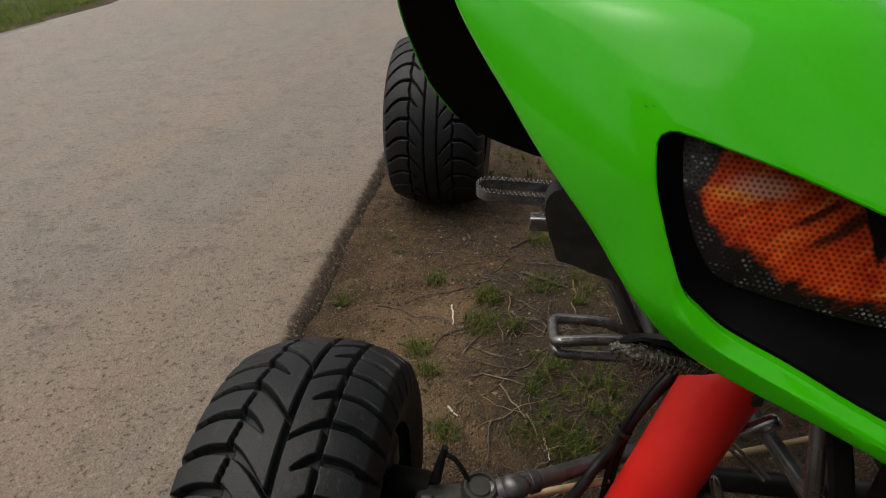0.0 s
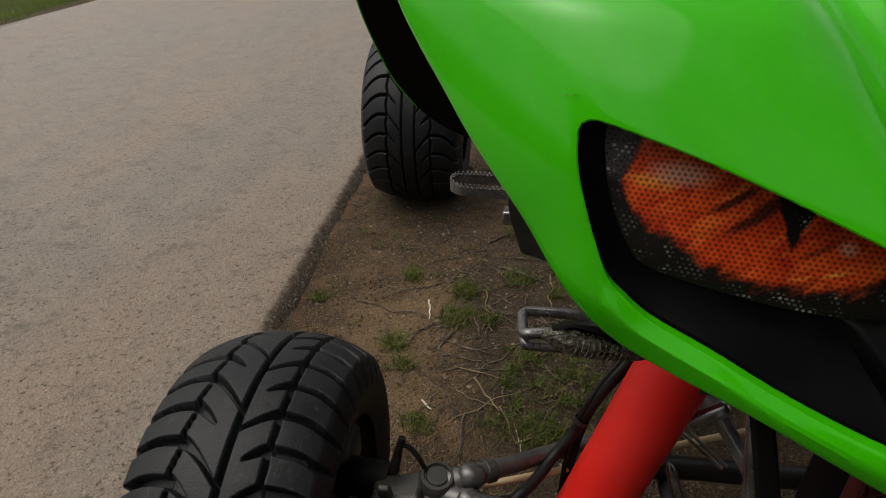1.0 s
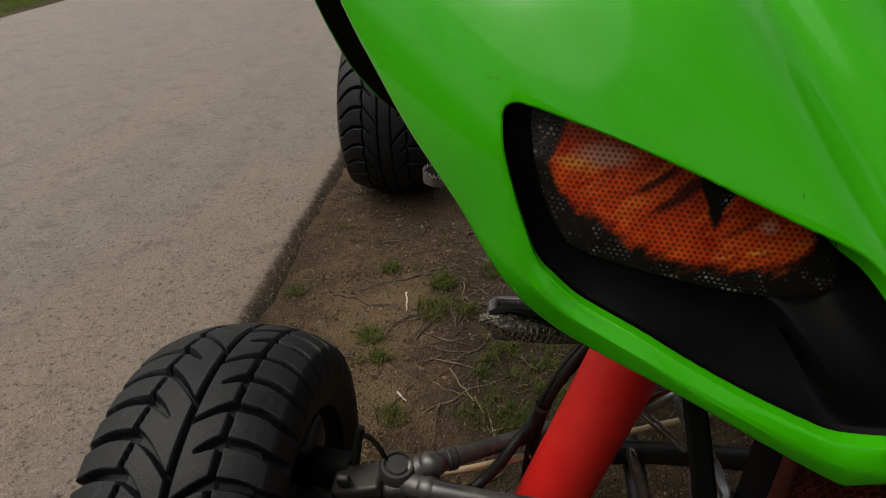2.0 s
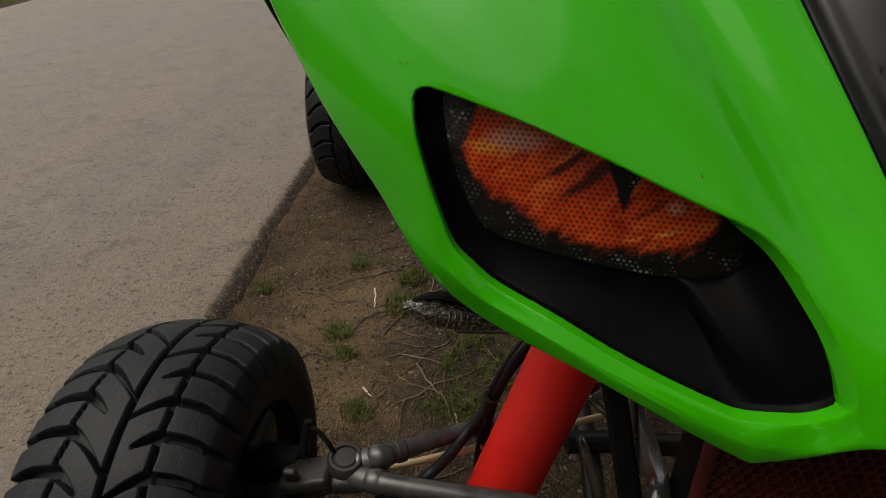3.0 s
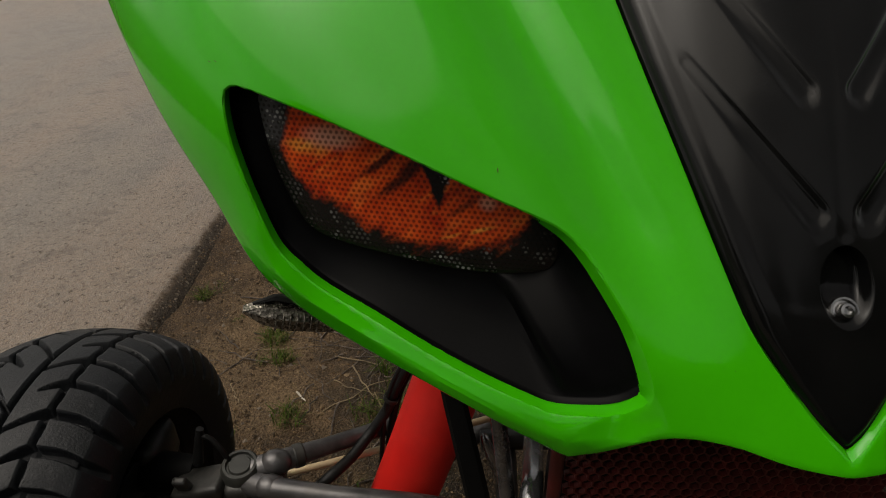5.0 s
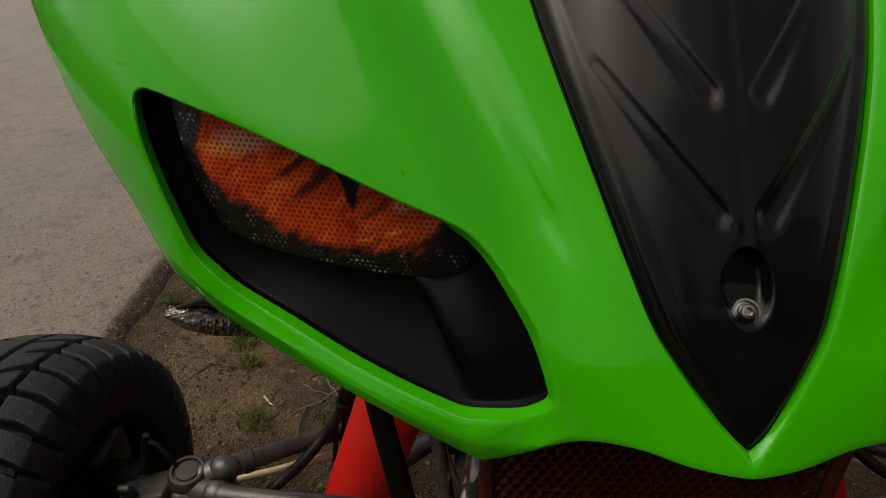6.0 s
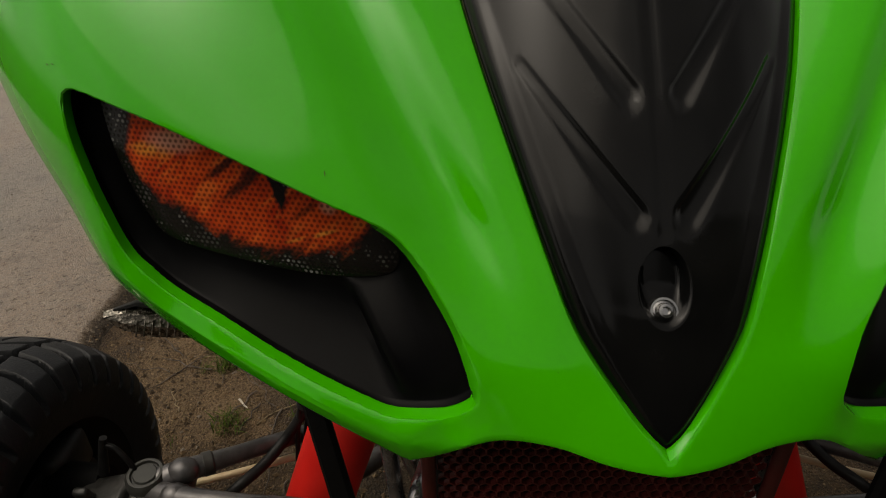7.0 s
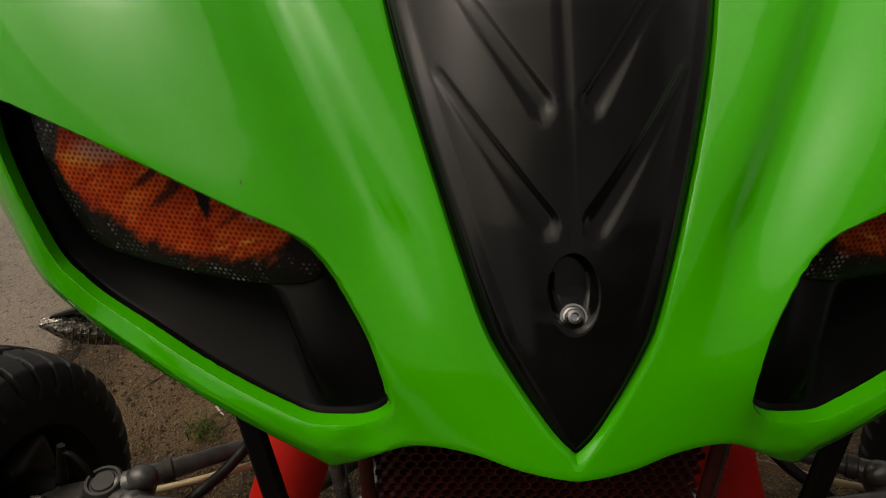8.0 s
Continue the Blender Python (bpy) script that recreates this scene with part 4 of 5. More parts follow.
def headlight(s):
    ring_n = 110
    mid = Vector((0.195, 0.637))

    def by_angle(line):
        pts = evenly(line, 0.0006)
        k = max(range(len(pts)), key=lambda i: pts[i].x * 0.6 + pts[i].y)
        pts = pts[k:] + pts[:k]
        return [pts[int(i * len(pts) / ring_n)] for i in range(ring_n)]
    outer, inner = by_angle(opening_line), by_angle(lens_line)
    bm = bmesh.new()
    rows = []
    for t, back in ((0.0, 0.009), (0.015, 0.0125), (0.03, 0.0135), (0.10, None), (0.25, None), (0.45, None), (0.65, None), (0.82, None), (0.93, None), (1.0, None), (1.03, None)):
        row = []
        for o, i in zip(outer, inner):
            p = o + (i - o) * max(t, 0) + (o - mid) * (-min(t, 0)) * 0.6
            back_by = sunk(o.x, o.y)
            yo, yi = skin(o.x, o.y).y + 0.0135 + back_by, lens_y(i.x, i.y) + 0.001
            if back is not None:
                y = skin(o.x, o.y).y + back + back_by
            else:
                e = min(1.0, (t - 0.03) / 0.97)
                wall = max(0.0, min(1.0, (0.124 - o.x) / 0.008)) * (o.y < 0.63)
                floor_e, wall_e = 1 - (1 - e) ** 1.6, e ** 1.5
                y = yo + (yi - yo) * (floor_e + (wall_e - floor_e) * wall)
                y += 0.005 if t > 1.0 else 0
            row.append(bm.verts.new((s * p.x, y, p.y)))
        rows.append(row)
    for a, b in zip(rows, rows[1:]):
        for j in range(ring_n):
            bm.faces.new((a[j], a[(j + 1) % ring_n], b[(j + 1) % ring_n], b[j]))
    body = part("headlight", bm, BLACK, quad, "recessed headlight with black bezel and flaming eye print", sharp=55)
    lens_bm = sheet([tuple(p) for p in lens_line], [], 0.006, lens_point, rings=(0.0015, 0.004))
    for v in lens_bm.verts:
        v.co.x *= s
    lip(lens_bm, (0, 0.006, 0))
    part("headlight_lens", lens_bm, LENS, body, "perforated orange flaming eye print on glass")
    return body


headlight(-1)
headlight(1)


# ---------------------------------------------------------------- fender backs over the front wheels
def fender_back(s):
    rim = [(0.508, 0.715), (0.507, 0.689), (0.500, 0.652), (0.484, 0.600), (0.457, 0.558), (0.42, 0.528), (0.37, 0.507), (0.33, 0.496), (0.24, 0.485), (0.20, 0.50), (0.20, 0.72)]
    line = [tuple(p) for p in evenly(spline(rim[:9], 4) + [Vector(p) for p in rim[9:]], 0.012)]

    def place(x, w):
        t = max(0.0, (0.72 - w) / 0.235)
        return Vector((s * x, 0.715 + 0.105 * math.sin(min(t, 1) * 1.45) , w))
    bm = sheet(line, [], 0.02, place, rings=())
    liner = part("inner_fender", lip(bm, (0, 0.006, 0)), LINER, quad, "black inner fender liner")
    edge = [place(x, w) + Vector((0, 0.002, 0)) for x, w in rim[:5]]
    part("fender_edge", tube(edge, 0.002, 8, 5), GREEN, liner, "thin green fender edge")


fender_back(-1)
fender_back(1)

# ---------------------------------------------------------------- wheels
def tyre_mesh(name, R, half_w, rim_r, pitches, per, crown, kind):
    """A tyre about the x axis with its tread cut into it."""
    n = pitches * per
    ut = np.linspace(-1, 1, 125)
    tread_half = half_w * 0.90
    prof = [(u * tread_half, R - crown * abs(u) ** 2.4, u) for u in ut]
    side = []
    for t in np.linspace(0.06, 1, 16):
        a = t * math.pi / 2
        r = (R - crown) - (R - crown - rim_r) * t ** 1.15
        x = tread_half + (half_w - tread_half) * 1.25 * math.sin(min(1, t * 1.6) * math.pi / 2) - 0.024 * max(0, t - 0.45) ** 1.4
        side.append((x, r, None))
    prof = [(-x, r, u) for x, r, u in reversed(side)] + prof + side
    k = len(prof)
    phi = np.linspace(0, 2 * math.pi, n, endpoint=False)

    step = 2 * math.pi * R / pitches
    s = phi / (2 * math.pi) * pitches

    def cut_at(d, w, soft=0.0017):
        """1 inside a groove of half width w metres, 0 outside; d: metres from its middle line."""
        e = np.clip((w - np.abs(d)) / soft + 0.5, 0, 1)
        return e * e * (3 - 2 * e)

    def saw(v):
        return (v - np.floor(v)) - 0.5

    def wave(v):
        return np.clip(4 * np.abs(saw(v)) - 1, -0.5, 0.5) * 2

    def sweep(t, drop, power):
        return drop * max(t, 0.0) ** power

    def curved(a, edge, mid, half, drop, power, odd, short):
        """Grooves that run level over the shoulder and sweep down to the middle rib; every other one stops short."""
        t = (a - edge) / (mid - edge)
        outer = max(0.0, -t * abs(mid - edge) / 0.030 - 0.5)
        v = s - sweep(t, drop, power) - 0.30 * outer ** 2
        which = np.floor(v) % 2 == odd
        if t <= 0:
            return cut_at(saw(v) * step, half * 0.74, 0.0016) * 1.25
        long_w = half * (1 - 0.72 * min(t, 1.0) ** 0.7) if t < 1.08 else 0.0
        short_w = half * (1 - t / short) ** 0.6 if t < short else 0.0
        return np.maximum(cut_at(saw(v) * step, long_w) * which * (long_w > 0), cut_at(saw(v) * step, short_w) * ~which * (short_w > 0.0006))

    def front_tread(a):
        c = cut_at(a - 0.009 + 0 * s, 0.0025)
        c = np.maximum(c, cut_at(a - 0.042 - 0.0005 * wave(s), 0.0021))
        if a > 0.009:
            c = np.maximum(c, curved(a, 0.042, 0.009, 0.0056, 0.70, 1.35, 0, 0.62))
        else:
            c = np.maximum(c, curved(a, -0.034, 0.009, 0.0060, 1.10, 1.35, 1, 0.58))
            c = np.maximum(c, cut_at(a + 0.034 + 0.006 * saw(s - 0.5), 0.0021) * np.clip((saw(s - 0.5) + 0.22) * 6 + 0.5, 0, 1))
        return c

    def rear_tread(a):
        m = abs(a)
        c = cut_at(m - 0.0165 + 0 * s, 0.0021)
        c = np.maximum(c, cut_at(m - 0.056 - 0.0012 * wave(s), 0.0019))
        if m > 0.0150:
            c = np.maximum(c, curved(m, 0.056, 0.0165, 0.0048, 0.95, 1.35, 0 if a > 0 else 1, 0.60))
        return c
    co = np.zeros((k, n, 3))
    for i, (x, r, u) in enumerate(prof):
        cut = np.zeros(n)
        if u is not None:
            cut = (front_tread if kind == "front" else rear_tread)(x)
        elif r > R - crown - 0.030:
            near = (front_tread if kind == "front" else rear_tread)(math.copysign(tread_half, x))
            cut = near * (1 - (R - crown - r) / 0.030) ** 0.7
        rr = r - 0.0125 * cut
        xx = x - math.copysign(0.004, x) * cut * (0 if u is not None and abs(u) < 0.9 else 1)
        co[i, :, 0], co[i, :, 1], co[i, :, 2] = xx, rr * np.cos(phi), rr * np.sin(phi)
    idx = np.arange(k * n).reshape(k, n)
    a, b = idx[:-1], idx[1:]
    quads = np.stack([a, np.roll(a, -1, 1), np.roll(b, -1, 1), b], -1).reshape(-1, 4)
    me = bpy.data.meshes.new(name)
    me.from_pydata(co.reshape(-1, 3).tolist(), [], quads.tolist())
    me.polygons.foreach_set("use_smooth", [True] * len(quads))
    me.materials.append(RUBBER)
    return me


def rim_bm(rim_r, half_w):
    bm = lathe([(rim_r + 0.012, -half_w), (rim_r + 0.010, -half_w + 0.006), (rim_r - 0.006, -half_w + 0.016), (rim_r - 0.016, -half_w + 0.04), (rim_r - 0.016, half_w - 0.04), (rim_r - 0.006, half_w - 0.016), (rim_r + 0.010, half_w - 0.006), (rim_r + 0.012, half_w)], (1, 0, 0), (0, 0, 0), 56)
    lathe([(rim_r - 0.014, 0.034), (rim_r * 0.72, 0.030), (0.055, 0.020), (0.03, 0.02)], (1, 0, 0), (0, 0, 0), 56, bm)
    lathe([(rim_r - 0.016, -0.02), (rim_r * 0.7, -0.035), (0.05, -0.03), (0.03, -0.03)], (1, 0, 0), (0, 0, 0), 56, bm)
    return bm


def wheel(name, at, R, half_w, rim_r, tyre, flip, label):
    m = Matrix.Translation(at) @ pose(0, 0, 0, 0, 0, 180 if flip else 0)
    w = part(name, to_mesh("rim", rim_bm(rim_r, half_w * 0.86), DARK), DARK, quad, label, at=m)
    part("tyre", tyre, RUBBER, w, "black rubber tyre with chunky road tread", at=m)
    hub = part("hub", lathe([(0.0, 0.055), (0.02, 0.055), (0.026, 0.05), (0.03, 0.02), (0.055, 0.012), (0.055, -0.025), (0.0, -0.028)], (1, 0, 0), (0, 0, 0), 32), DARK, w, "dark dusty hub", at=m)
    for i in range(4):
        a = i * math.pi / 2 + 0.4
        part("wheel_nut", lathe([(0.0, 0.024), (0.006, 0.024), (0.0075, 0.02), (0.0075, 0.005)], (-1, 0, 0), (-0.02, 0.042 * math.cos(a), 0.042 * math.sin(a)), 6), CHROME, w, "steel wheel nut", at=m)
    part("brake_disc", lathe([(0.045, 0.060), (0.084, 0.060), (0.085, 0.0625), (0.084, 0.065), (0.045, 0.065), (0.045, 0.060)], (1, 0, 0), (0, 0, 0), 48), DARK, w, "dark grey brake disc", at=m)
    return w


FRONT_R, REAR_R = 0.205, 0.239
front_tyre = tyre_mesh("front_tyre", FRONT_R, 0.089, 0.120, 38, 40, 0.020, "front")
rear_tyre = tyre_mesh("rear_tyre", REAR_R, 0.132, 0.125, 30, 28, 0.022, "rear")
FRONT_X, FRONT_Y, REAR_X, REAR_Y = 0.561, 0.444, 0.598, 1.735
wheel("front_wheel", (-FRONT_X, FRONT_Y, FRONT_R + 0.002), FRONT_R, 0.089, 0.120, front_tyre, False, "front wheel with black rim and road tyre")
wheel("front_wheel", (FRONT_X, FRONT_Y, FRONT_R + 0.002), FRONT_R, 0.089, 0.120, front_tyre, True, "front wheel with black rim and road tyre")
wheel("rear_wheel", (-REAR_X, REAR_Y, REAR_R), REAR_R, 0.132, 0.125, rear_tyre, False, "wide rear wheel with ribbed road tyre")
wheel("rear_wheel", (REAR_X, REAR_Y, REAR_R), REAR_R, 0.132, 0.125, rear_tyre, True, "wide rear wheel with ribbed road tyre")
part("rear_axle", tube([(-REAR_X, REAR_Y, REAR_R), (0, REAR_Y, REAR_R), (REAR_X, REAR_Y, REAR_R)], 0.018, 14, 2), DARK, quad, "dark steel rear axle")


# ---------------------------------------------------------------- suspension and steering
def suspension(s):
    def P(x, y, z):
        return Vector((s * x, y, z))
    # knuckle casting with the ball joint cap
    kn = tube([P(0.452, 0.448, 0.19), P(0.440, 0.447, 0.235), P(0.420, 0.446, 0.266), P(0.395, 0.445, 0.277)], [0.024, 0.021, 0.018, 0.016], 14, 5)
    tube([P(0.520, 0.444, 0.205), P(0.46, 0.446, 0.205), P(0.44, 0.447, 0.205)], [0.030, 0.030, 0.024], 18, 3, kn)
    block(P(0.425, 0.436, 0.285), (0.052, 0.034, 0.016), 0.005, pose(0, 0, 0, 0, s * 14, 0), kn)
    block(P(0.375, 0.447, 0.282), (0.058, 0.044, 0.020), 0.007, pose(0, 0, 0, 0, 0, s * -8), kn)
    knuckle = part("steering_knuckle", kn, CAST, quad, "dusty cast metal steering knuckle")
    part("ball_joint", lathe([(0.0, 0.0105), (0.0100, 0.0105), (0.0112, 0.0085), (0.0125, 0.0085), (0.0135, 0.0112), (0.0160, 0.0112), (0.0182, 0.008), (0.019, 0.0), (0.019, -0.022), (0.014, -0.03)], (0.06 * s * -1, -0.10, 1), P(0.388, 0.446, 0.293), 36), JOINT, knuckle, "round ball joint cap")
    part("cast_plate", block(P(0.436, 0.424, 0.300), (0.014, 0.008, 0.020), 0.003, pose(0, 0, 0, 20, 0, 0)), CAST, knuckle, "worn bright metal edge")
    part("valve", tube([P(0.432, 0.452, 0.296), P(0.427, 0.455, 0.322), P(0.423, 0.457, 0.338)], [0.0055, 0.0042, 0.0036], 10, 4), HOSE, knuckle, "black bleed nipple with cap")
    part("brake_line", tube([P(0.424, 0.456, 0.330), P(0.414, 0.455, 0.326), P(0.404, 0.452, 0.312), P(0.398, 0.450, 0.296)], 0.0026, 10, 6), HOSE, knuckle, "thin black brake line")
    part("caliper_piston", tube([P(0.52, 0.470, 0.262), P(0.47, 0.460, 0.272), P(0.436, 0.456, 0.278)], [0.022, 0.020, 0.016], 16, 3), LINER, knuckle, "black cylindrical brake piston housing")
    part("brake_caliper", block(P(0.505, 0.485, 0.275), (0.05, 0.06, 0.05), 0.012), DARK, knuckle, "dark brake caliper")
    # upper wishbone
    arm = tube([P(0.388, 0.446, 0.288), P(0.355, 0.456, 0.294), P(0.315, 0.480, 0.288), P(0.25, 0.525, 0.272), P(0.14, 0.600, 0.245)], [0.0125, 0.0115, 0.0090, 0.0088, 0.0088], 16, 6)
    tube([P(0.385, 0.440, 0.284), P(0.352, 0.427, 0.292), P(0.29, 0.418, 0.295), P(0.215, 0.415, 0.290), P(0.13, 0.408, 0.280)], [0.0125, 0.011, 0.0088, 0.0088, 0.0088], 16, 6, arm)
    arm_ob = part("upper_wishbone", arm, ARM, quad, "grey steel tube suspension arm, dusty")
    for q in (P(0.354, 0.453, 0.298), P(0.354, 0.428, 0.292)):
        part("weld_boss", lathe([(0.0, 0.0150), (0.0062, 0.0136), (0.0106, 0.0088), (0.0126, 0.0), (0.0106, -0.0088), (0.0062, -0.0136), (0.0, -0.0150)], (s, 0, 0.1), q, 20), ARM, arm_ob, "rounded weld boss worn to bare grey metal")
    part("arm_collar", lathe([(0.0100, -0.006), (0.0118, -0.004), (0.0118, 0.004), (0.0100, 0.006)], (P(0.315, 0.480, 0.288) - P(0.355, 0.456, 0.294)), P(0.337, 0.466, 0.292), 24), CAST, arm_ob, "welded collar")
    lower = tube([P(0.430, 0.446, 0.135), P(0.33, 0.48, 0.145), P(0.14, 0.62, 0.17)], 0.0125, 16, 6)
    tube([P(0.430, 0.446, 0.135), P(0.33, 0.41, 0.145), P(0.14, 0.35, 0.17)], 0.0125, 16, 6, lower)
    block(P(0.30, 0.445, 0.155), (0.06, 0.10, 0.012), 0.004, None, lower)
    part("lower_wishbone", lower, ARM, quad, "grey steel lower suspension arm")
    part("tie_rod", tube([P(0.41, 0.474, 0.240), P(0.32, 0.488, 0.252), P(0.15, 0.540, 0.266), P(0.03, 0.58, 0.272)], 0.0038, 12, 4), GOLD, quad, "thin yellowish steel tie rod")
    # shock absorber in its red sleeve
    top, low = P(0.163, 0.507, 0.432), P(0.262, 0.458, 0.150)
    ax = (top - low).normalized()
    ln = (top - low).length
    shock = part("shock_absorber", lathe([(0.0, -0.004), (0.026, -0.004), (0.0335, 0.004), (0.0350, 0.03), (0.0345, ln * 0.5), (0.0350, ln - 0.02), (0.0335, ln - 0.004), (0.030, ln), (0.0, ln)], ax, low, 40), RED, quad, "shock absorber in a smooth red sleeve")
    part("shock_mount", lathe([(0.0, -0.02), (0.016, -0.02), (0.016, 0.055), (0.0, 0.055)], ax, top, 24), DARK, shock, "dark steel upper shock mount")
    part("sleeve_tab", block(top + Vector((s * -0.012, -0.034, -0.012)), (0.010, 0.003, 0.018), 0.001), CAST, shock, "small pale tab on the sleeve edge")
    # hoses looping from the frame to the brake
    part("brake_hose", tube([P(0.190, 0.545, 0.412), P(0.206, 0.530, 0.396), P(0.223, 0.520, 0.374), P(0.241, 0.515, 0.338), P(0.252, 0.511, 0.310), P(0.270, 0.500, 0.286), P(0.287, 0.478, 0.276), P(0.306, 0.456, 0.272), P(0.328, 0.448, 0.256), P(0.36, 0.445, 0.24)], 0.0058, 12, 8), HOSE, quad, "black rubber brake hose")
    part("cable", tube([P(0.182, 0.548, 0.404), P(0.204, 0.534, 0.384), P(0.226, 0.525, 0.354), P(0.240, 0.520, 0.322), P(0.249, 0.512, 0.28), P(0.255, 0.500, 0.22), P(0.258, 0.48, 0.15)], 0.0044, 10, 8), HOSE, quad, "thin black cable")
    part("cable", tube([P(0.190, 0.545, 0.416), P(0.214, 0.528, 0.396), P(0.236, 0.517, 0.362), P(0.250, 0.510, 0.326), P(0.258, 0.502, 0.27), P(0.262, 0.488, 0.20)], 0.0026, 10, 8), HOSE, quad, "thin black cable")
    part("cable_tie", lathe([(0.0075, -0.0025), (0.0085, -0.002), (0.0085, 0.002), (0.0075, 0.0025)], (0.4 * -s, 0.1, 0.9), P(0.2465, 0.513, 0.325), 16), CAST, quad, "pale plastic cable tie")
    # flat strut that holds the nose
    strut = bmesh.new()
    rows = []
    for x, y, z, half_w in ((0.186, 0.330, 0.560, 0.0065), (0.176, 0.314, 0.516, 0.0072), (0.160, 0.294, 0.444, 0.0076), (0.142, 0.274, 0.366, 0.0078)):
        rows.append([strut.verts.new(P(x + dx, y + dy, z)) for dx, dy in ((-half_w, 0.0), (-half_w + 0.0025, -0.0025), (half_w - 0.0025, -0.0025), (half_w, 0.0), (half_w - 0.001, 0.004), (-half_w + 0.001, 0.004))])
    for a, b in zip(rows, rows[1:]):
        for j in range(6):
            strut.faces.new((a[j], a[(j + 1) % 6], b[(j + 1) % 6], b[j]))
    strut.faces.new(rows[0]), strut.faces.new(rows[-1])
    part("nose_bracket", strut, LINER, quad, "black flat nose support bracket")
    # indicator: a pointed clear lamp under a black angular hood
    tip, root = P(0.3085, 0.3510, 0.5590), P(0.232, 0.380, 0.5330)
    along = (root - tip).normalized()
    up = Vector((0, 0.62, 0.78))
    up = (up - along * up.dot(along)).normalized()
    out = along.cross(up).normalized()
    s_out = 1 if out.y > 0 else -1
    lens_bm = bmesh.new()
    rings = []
    for t, high, deep, thick in ((0.02, 0.002, -0.002, 0.002), (0.16, 0.0062, -0.0085, 0.0065), (0.34, 0.0052, -0.0120, 0.0095), (0.60, 0.0015, -0.0120, 0.0105), (0.85, -0.001, -0.0105, 0.0095), (1.0, -0.002, -0.0085, 0.0080)):
        c = tip + (root - tip) * t
        ring = [(high, -0.6 * thick), (high + 0.001, 0.2 * thick), (high - 0.004, thick), (0.5 * deep, thick), (deep, 0.3 * thick), (deep, -0.5 * thick), (0.4 * deep, -thick), (high - 0.003, -thick)]
        rings.append([lens_bm.verts.new(c + up * h + out * o) for h, o in ring])
    for a, b in zip(rings, rings[1:]):
        for j in range(8):
            lens_bm.faces.new((a[j], a[(j + 1) % 8], b[(j + 1) % 8], b[j]))
    lens_bm.faces.new(rings[0]), lens_bm.faces.new(rings[-1])
    ob = part("indicator", lens_bm, SMOKE, quad, "smoked clear pointed indicator lamp", sharp=25)
    hood_bm = bmesh.new()
    rings = []
    for t, low, high, thick in ((0.08, 0.0030, 0.0050, 0.003), (0.22, 0.0064, 0.0105, 0.008), (0.45, 0.0040, 0.0125, 0.011), (0.75, 0.0005, 0.0115, 0.011), (1.05, -0.001, 0.0090, 0.009)):
        c = tip + (root - tip) * t
        ring = [(low, -thick), (0.5 * (low + high), -1.05 * thick), (high, -0.45 * thick), (high, 0.45 * thick), (0.5 * (low + high), 1.05 * thick), (low, thick)]
        rings.append([hood_bm.verts.new(c + up * h + out * o) for h, o in ring])
    for a, b in zip(rings, rings[1:]):
        for j in range(6):
            hood_bm.faces.new((a[j], a[(j + 1) % 6], b[(j + 1) % 6], b[j]))
    hood_bm.faces.new(rings[0]), hood_bm.faces.new(rings[-1])
    part("indicator_body", hood_bm, HOSE, ob, "black angular indicator housing", sharp=25)
    for i in range(9):
        c = tip + (root - tip) * (0.24 + 0.05 * i)
        part("lens_rib", tube([c + up * -0.002 - out * (0.0102 * s_out), c + up * -0.0070 - out * (0.0096 * s_out), c + up * -0.0118 - out * (0.0055 * s_out)], 0.0006, 6, 2), SMOKE, ob)
    part("indicator_stalk", tube([root - along * 0.01, P(0.20, 0.395, 0.525), P(0.16, 0.42, 0.50)], 0.006, 10, 4), HOSE, ob, "black rubber stalk")


suspension(-1)
suspension(1)


# ---------------------------------------------------------------- radiator, frame, foot rests
def honeycomb(x0, x1, z0, z1, y, cell, wire):
    bm = bmesh.new()
    row = 0
    z = z0
    while z < z1:
        x = x0 + (cell * 0.5 if row % 2 else 0)
        while x < x1:
            pts = [Vector((x + cell * 0.577 * math.cos(a), y, z + cell * 0.577 * math.sin(a))) for a in (math.pi / 6 + i * math.pi / 3 for i in range(6))]
            inn = [Vector((x, y, z)) + (p - Vector((x, y, z))) * (1 - wire) for p in pts]
            vo = [bm.verts.new(p) for p in pts]
            vi = [bm.verts.new(p) for p in inn]
            vb = [bm.verts.new(p + Vector((0, 0.004, 0))) for p in inn]
            for i in range(6):
                j = (i + 1) % 6
                bm.faces.new((vo[i], vo[j], vi[j], vi[i]))
                bm.faces.new((vi[i], vi[j], vb[j], vb[i]))
            x += cell
        z += cell * 0.866
        row += 1
    return bm


radiator = part("radiator", block((0, 0.356, 0.40), (0.216, 0.045, 0.29), 0.006), LINER, quad, "black radiator behind the nose")
part("radiator_grille", honeycomb(-0.102, 0.104, 0.27, 0.545, 0.322, 0.0078, 0.13), GRILLE, radiator, "dark red honeycomb radiator grille", smooth=False)
part("grille_frame", tube([(-0.1115, 0.324, 0.56), (-0.1115, 0.322, 0.42), (-0.1115, 0.324, 0.265), (0.0, 0.324, 0.262), (0.1115, 0.324, 0.265), (0.1115, 0.322, 0.42), (0.1115, 0.324, 0.56)], 0.0048, 10, 4), GRILLE, radiator, "dark red grille frame bar")


def bar(name, pts, r, material=DARK, label="dark steel frame tube"):
    return part(name, tube(pts, r, 14, 6), material, quad, label)


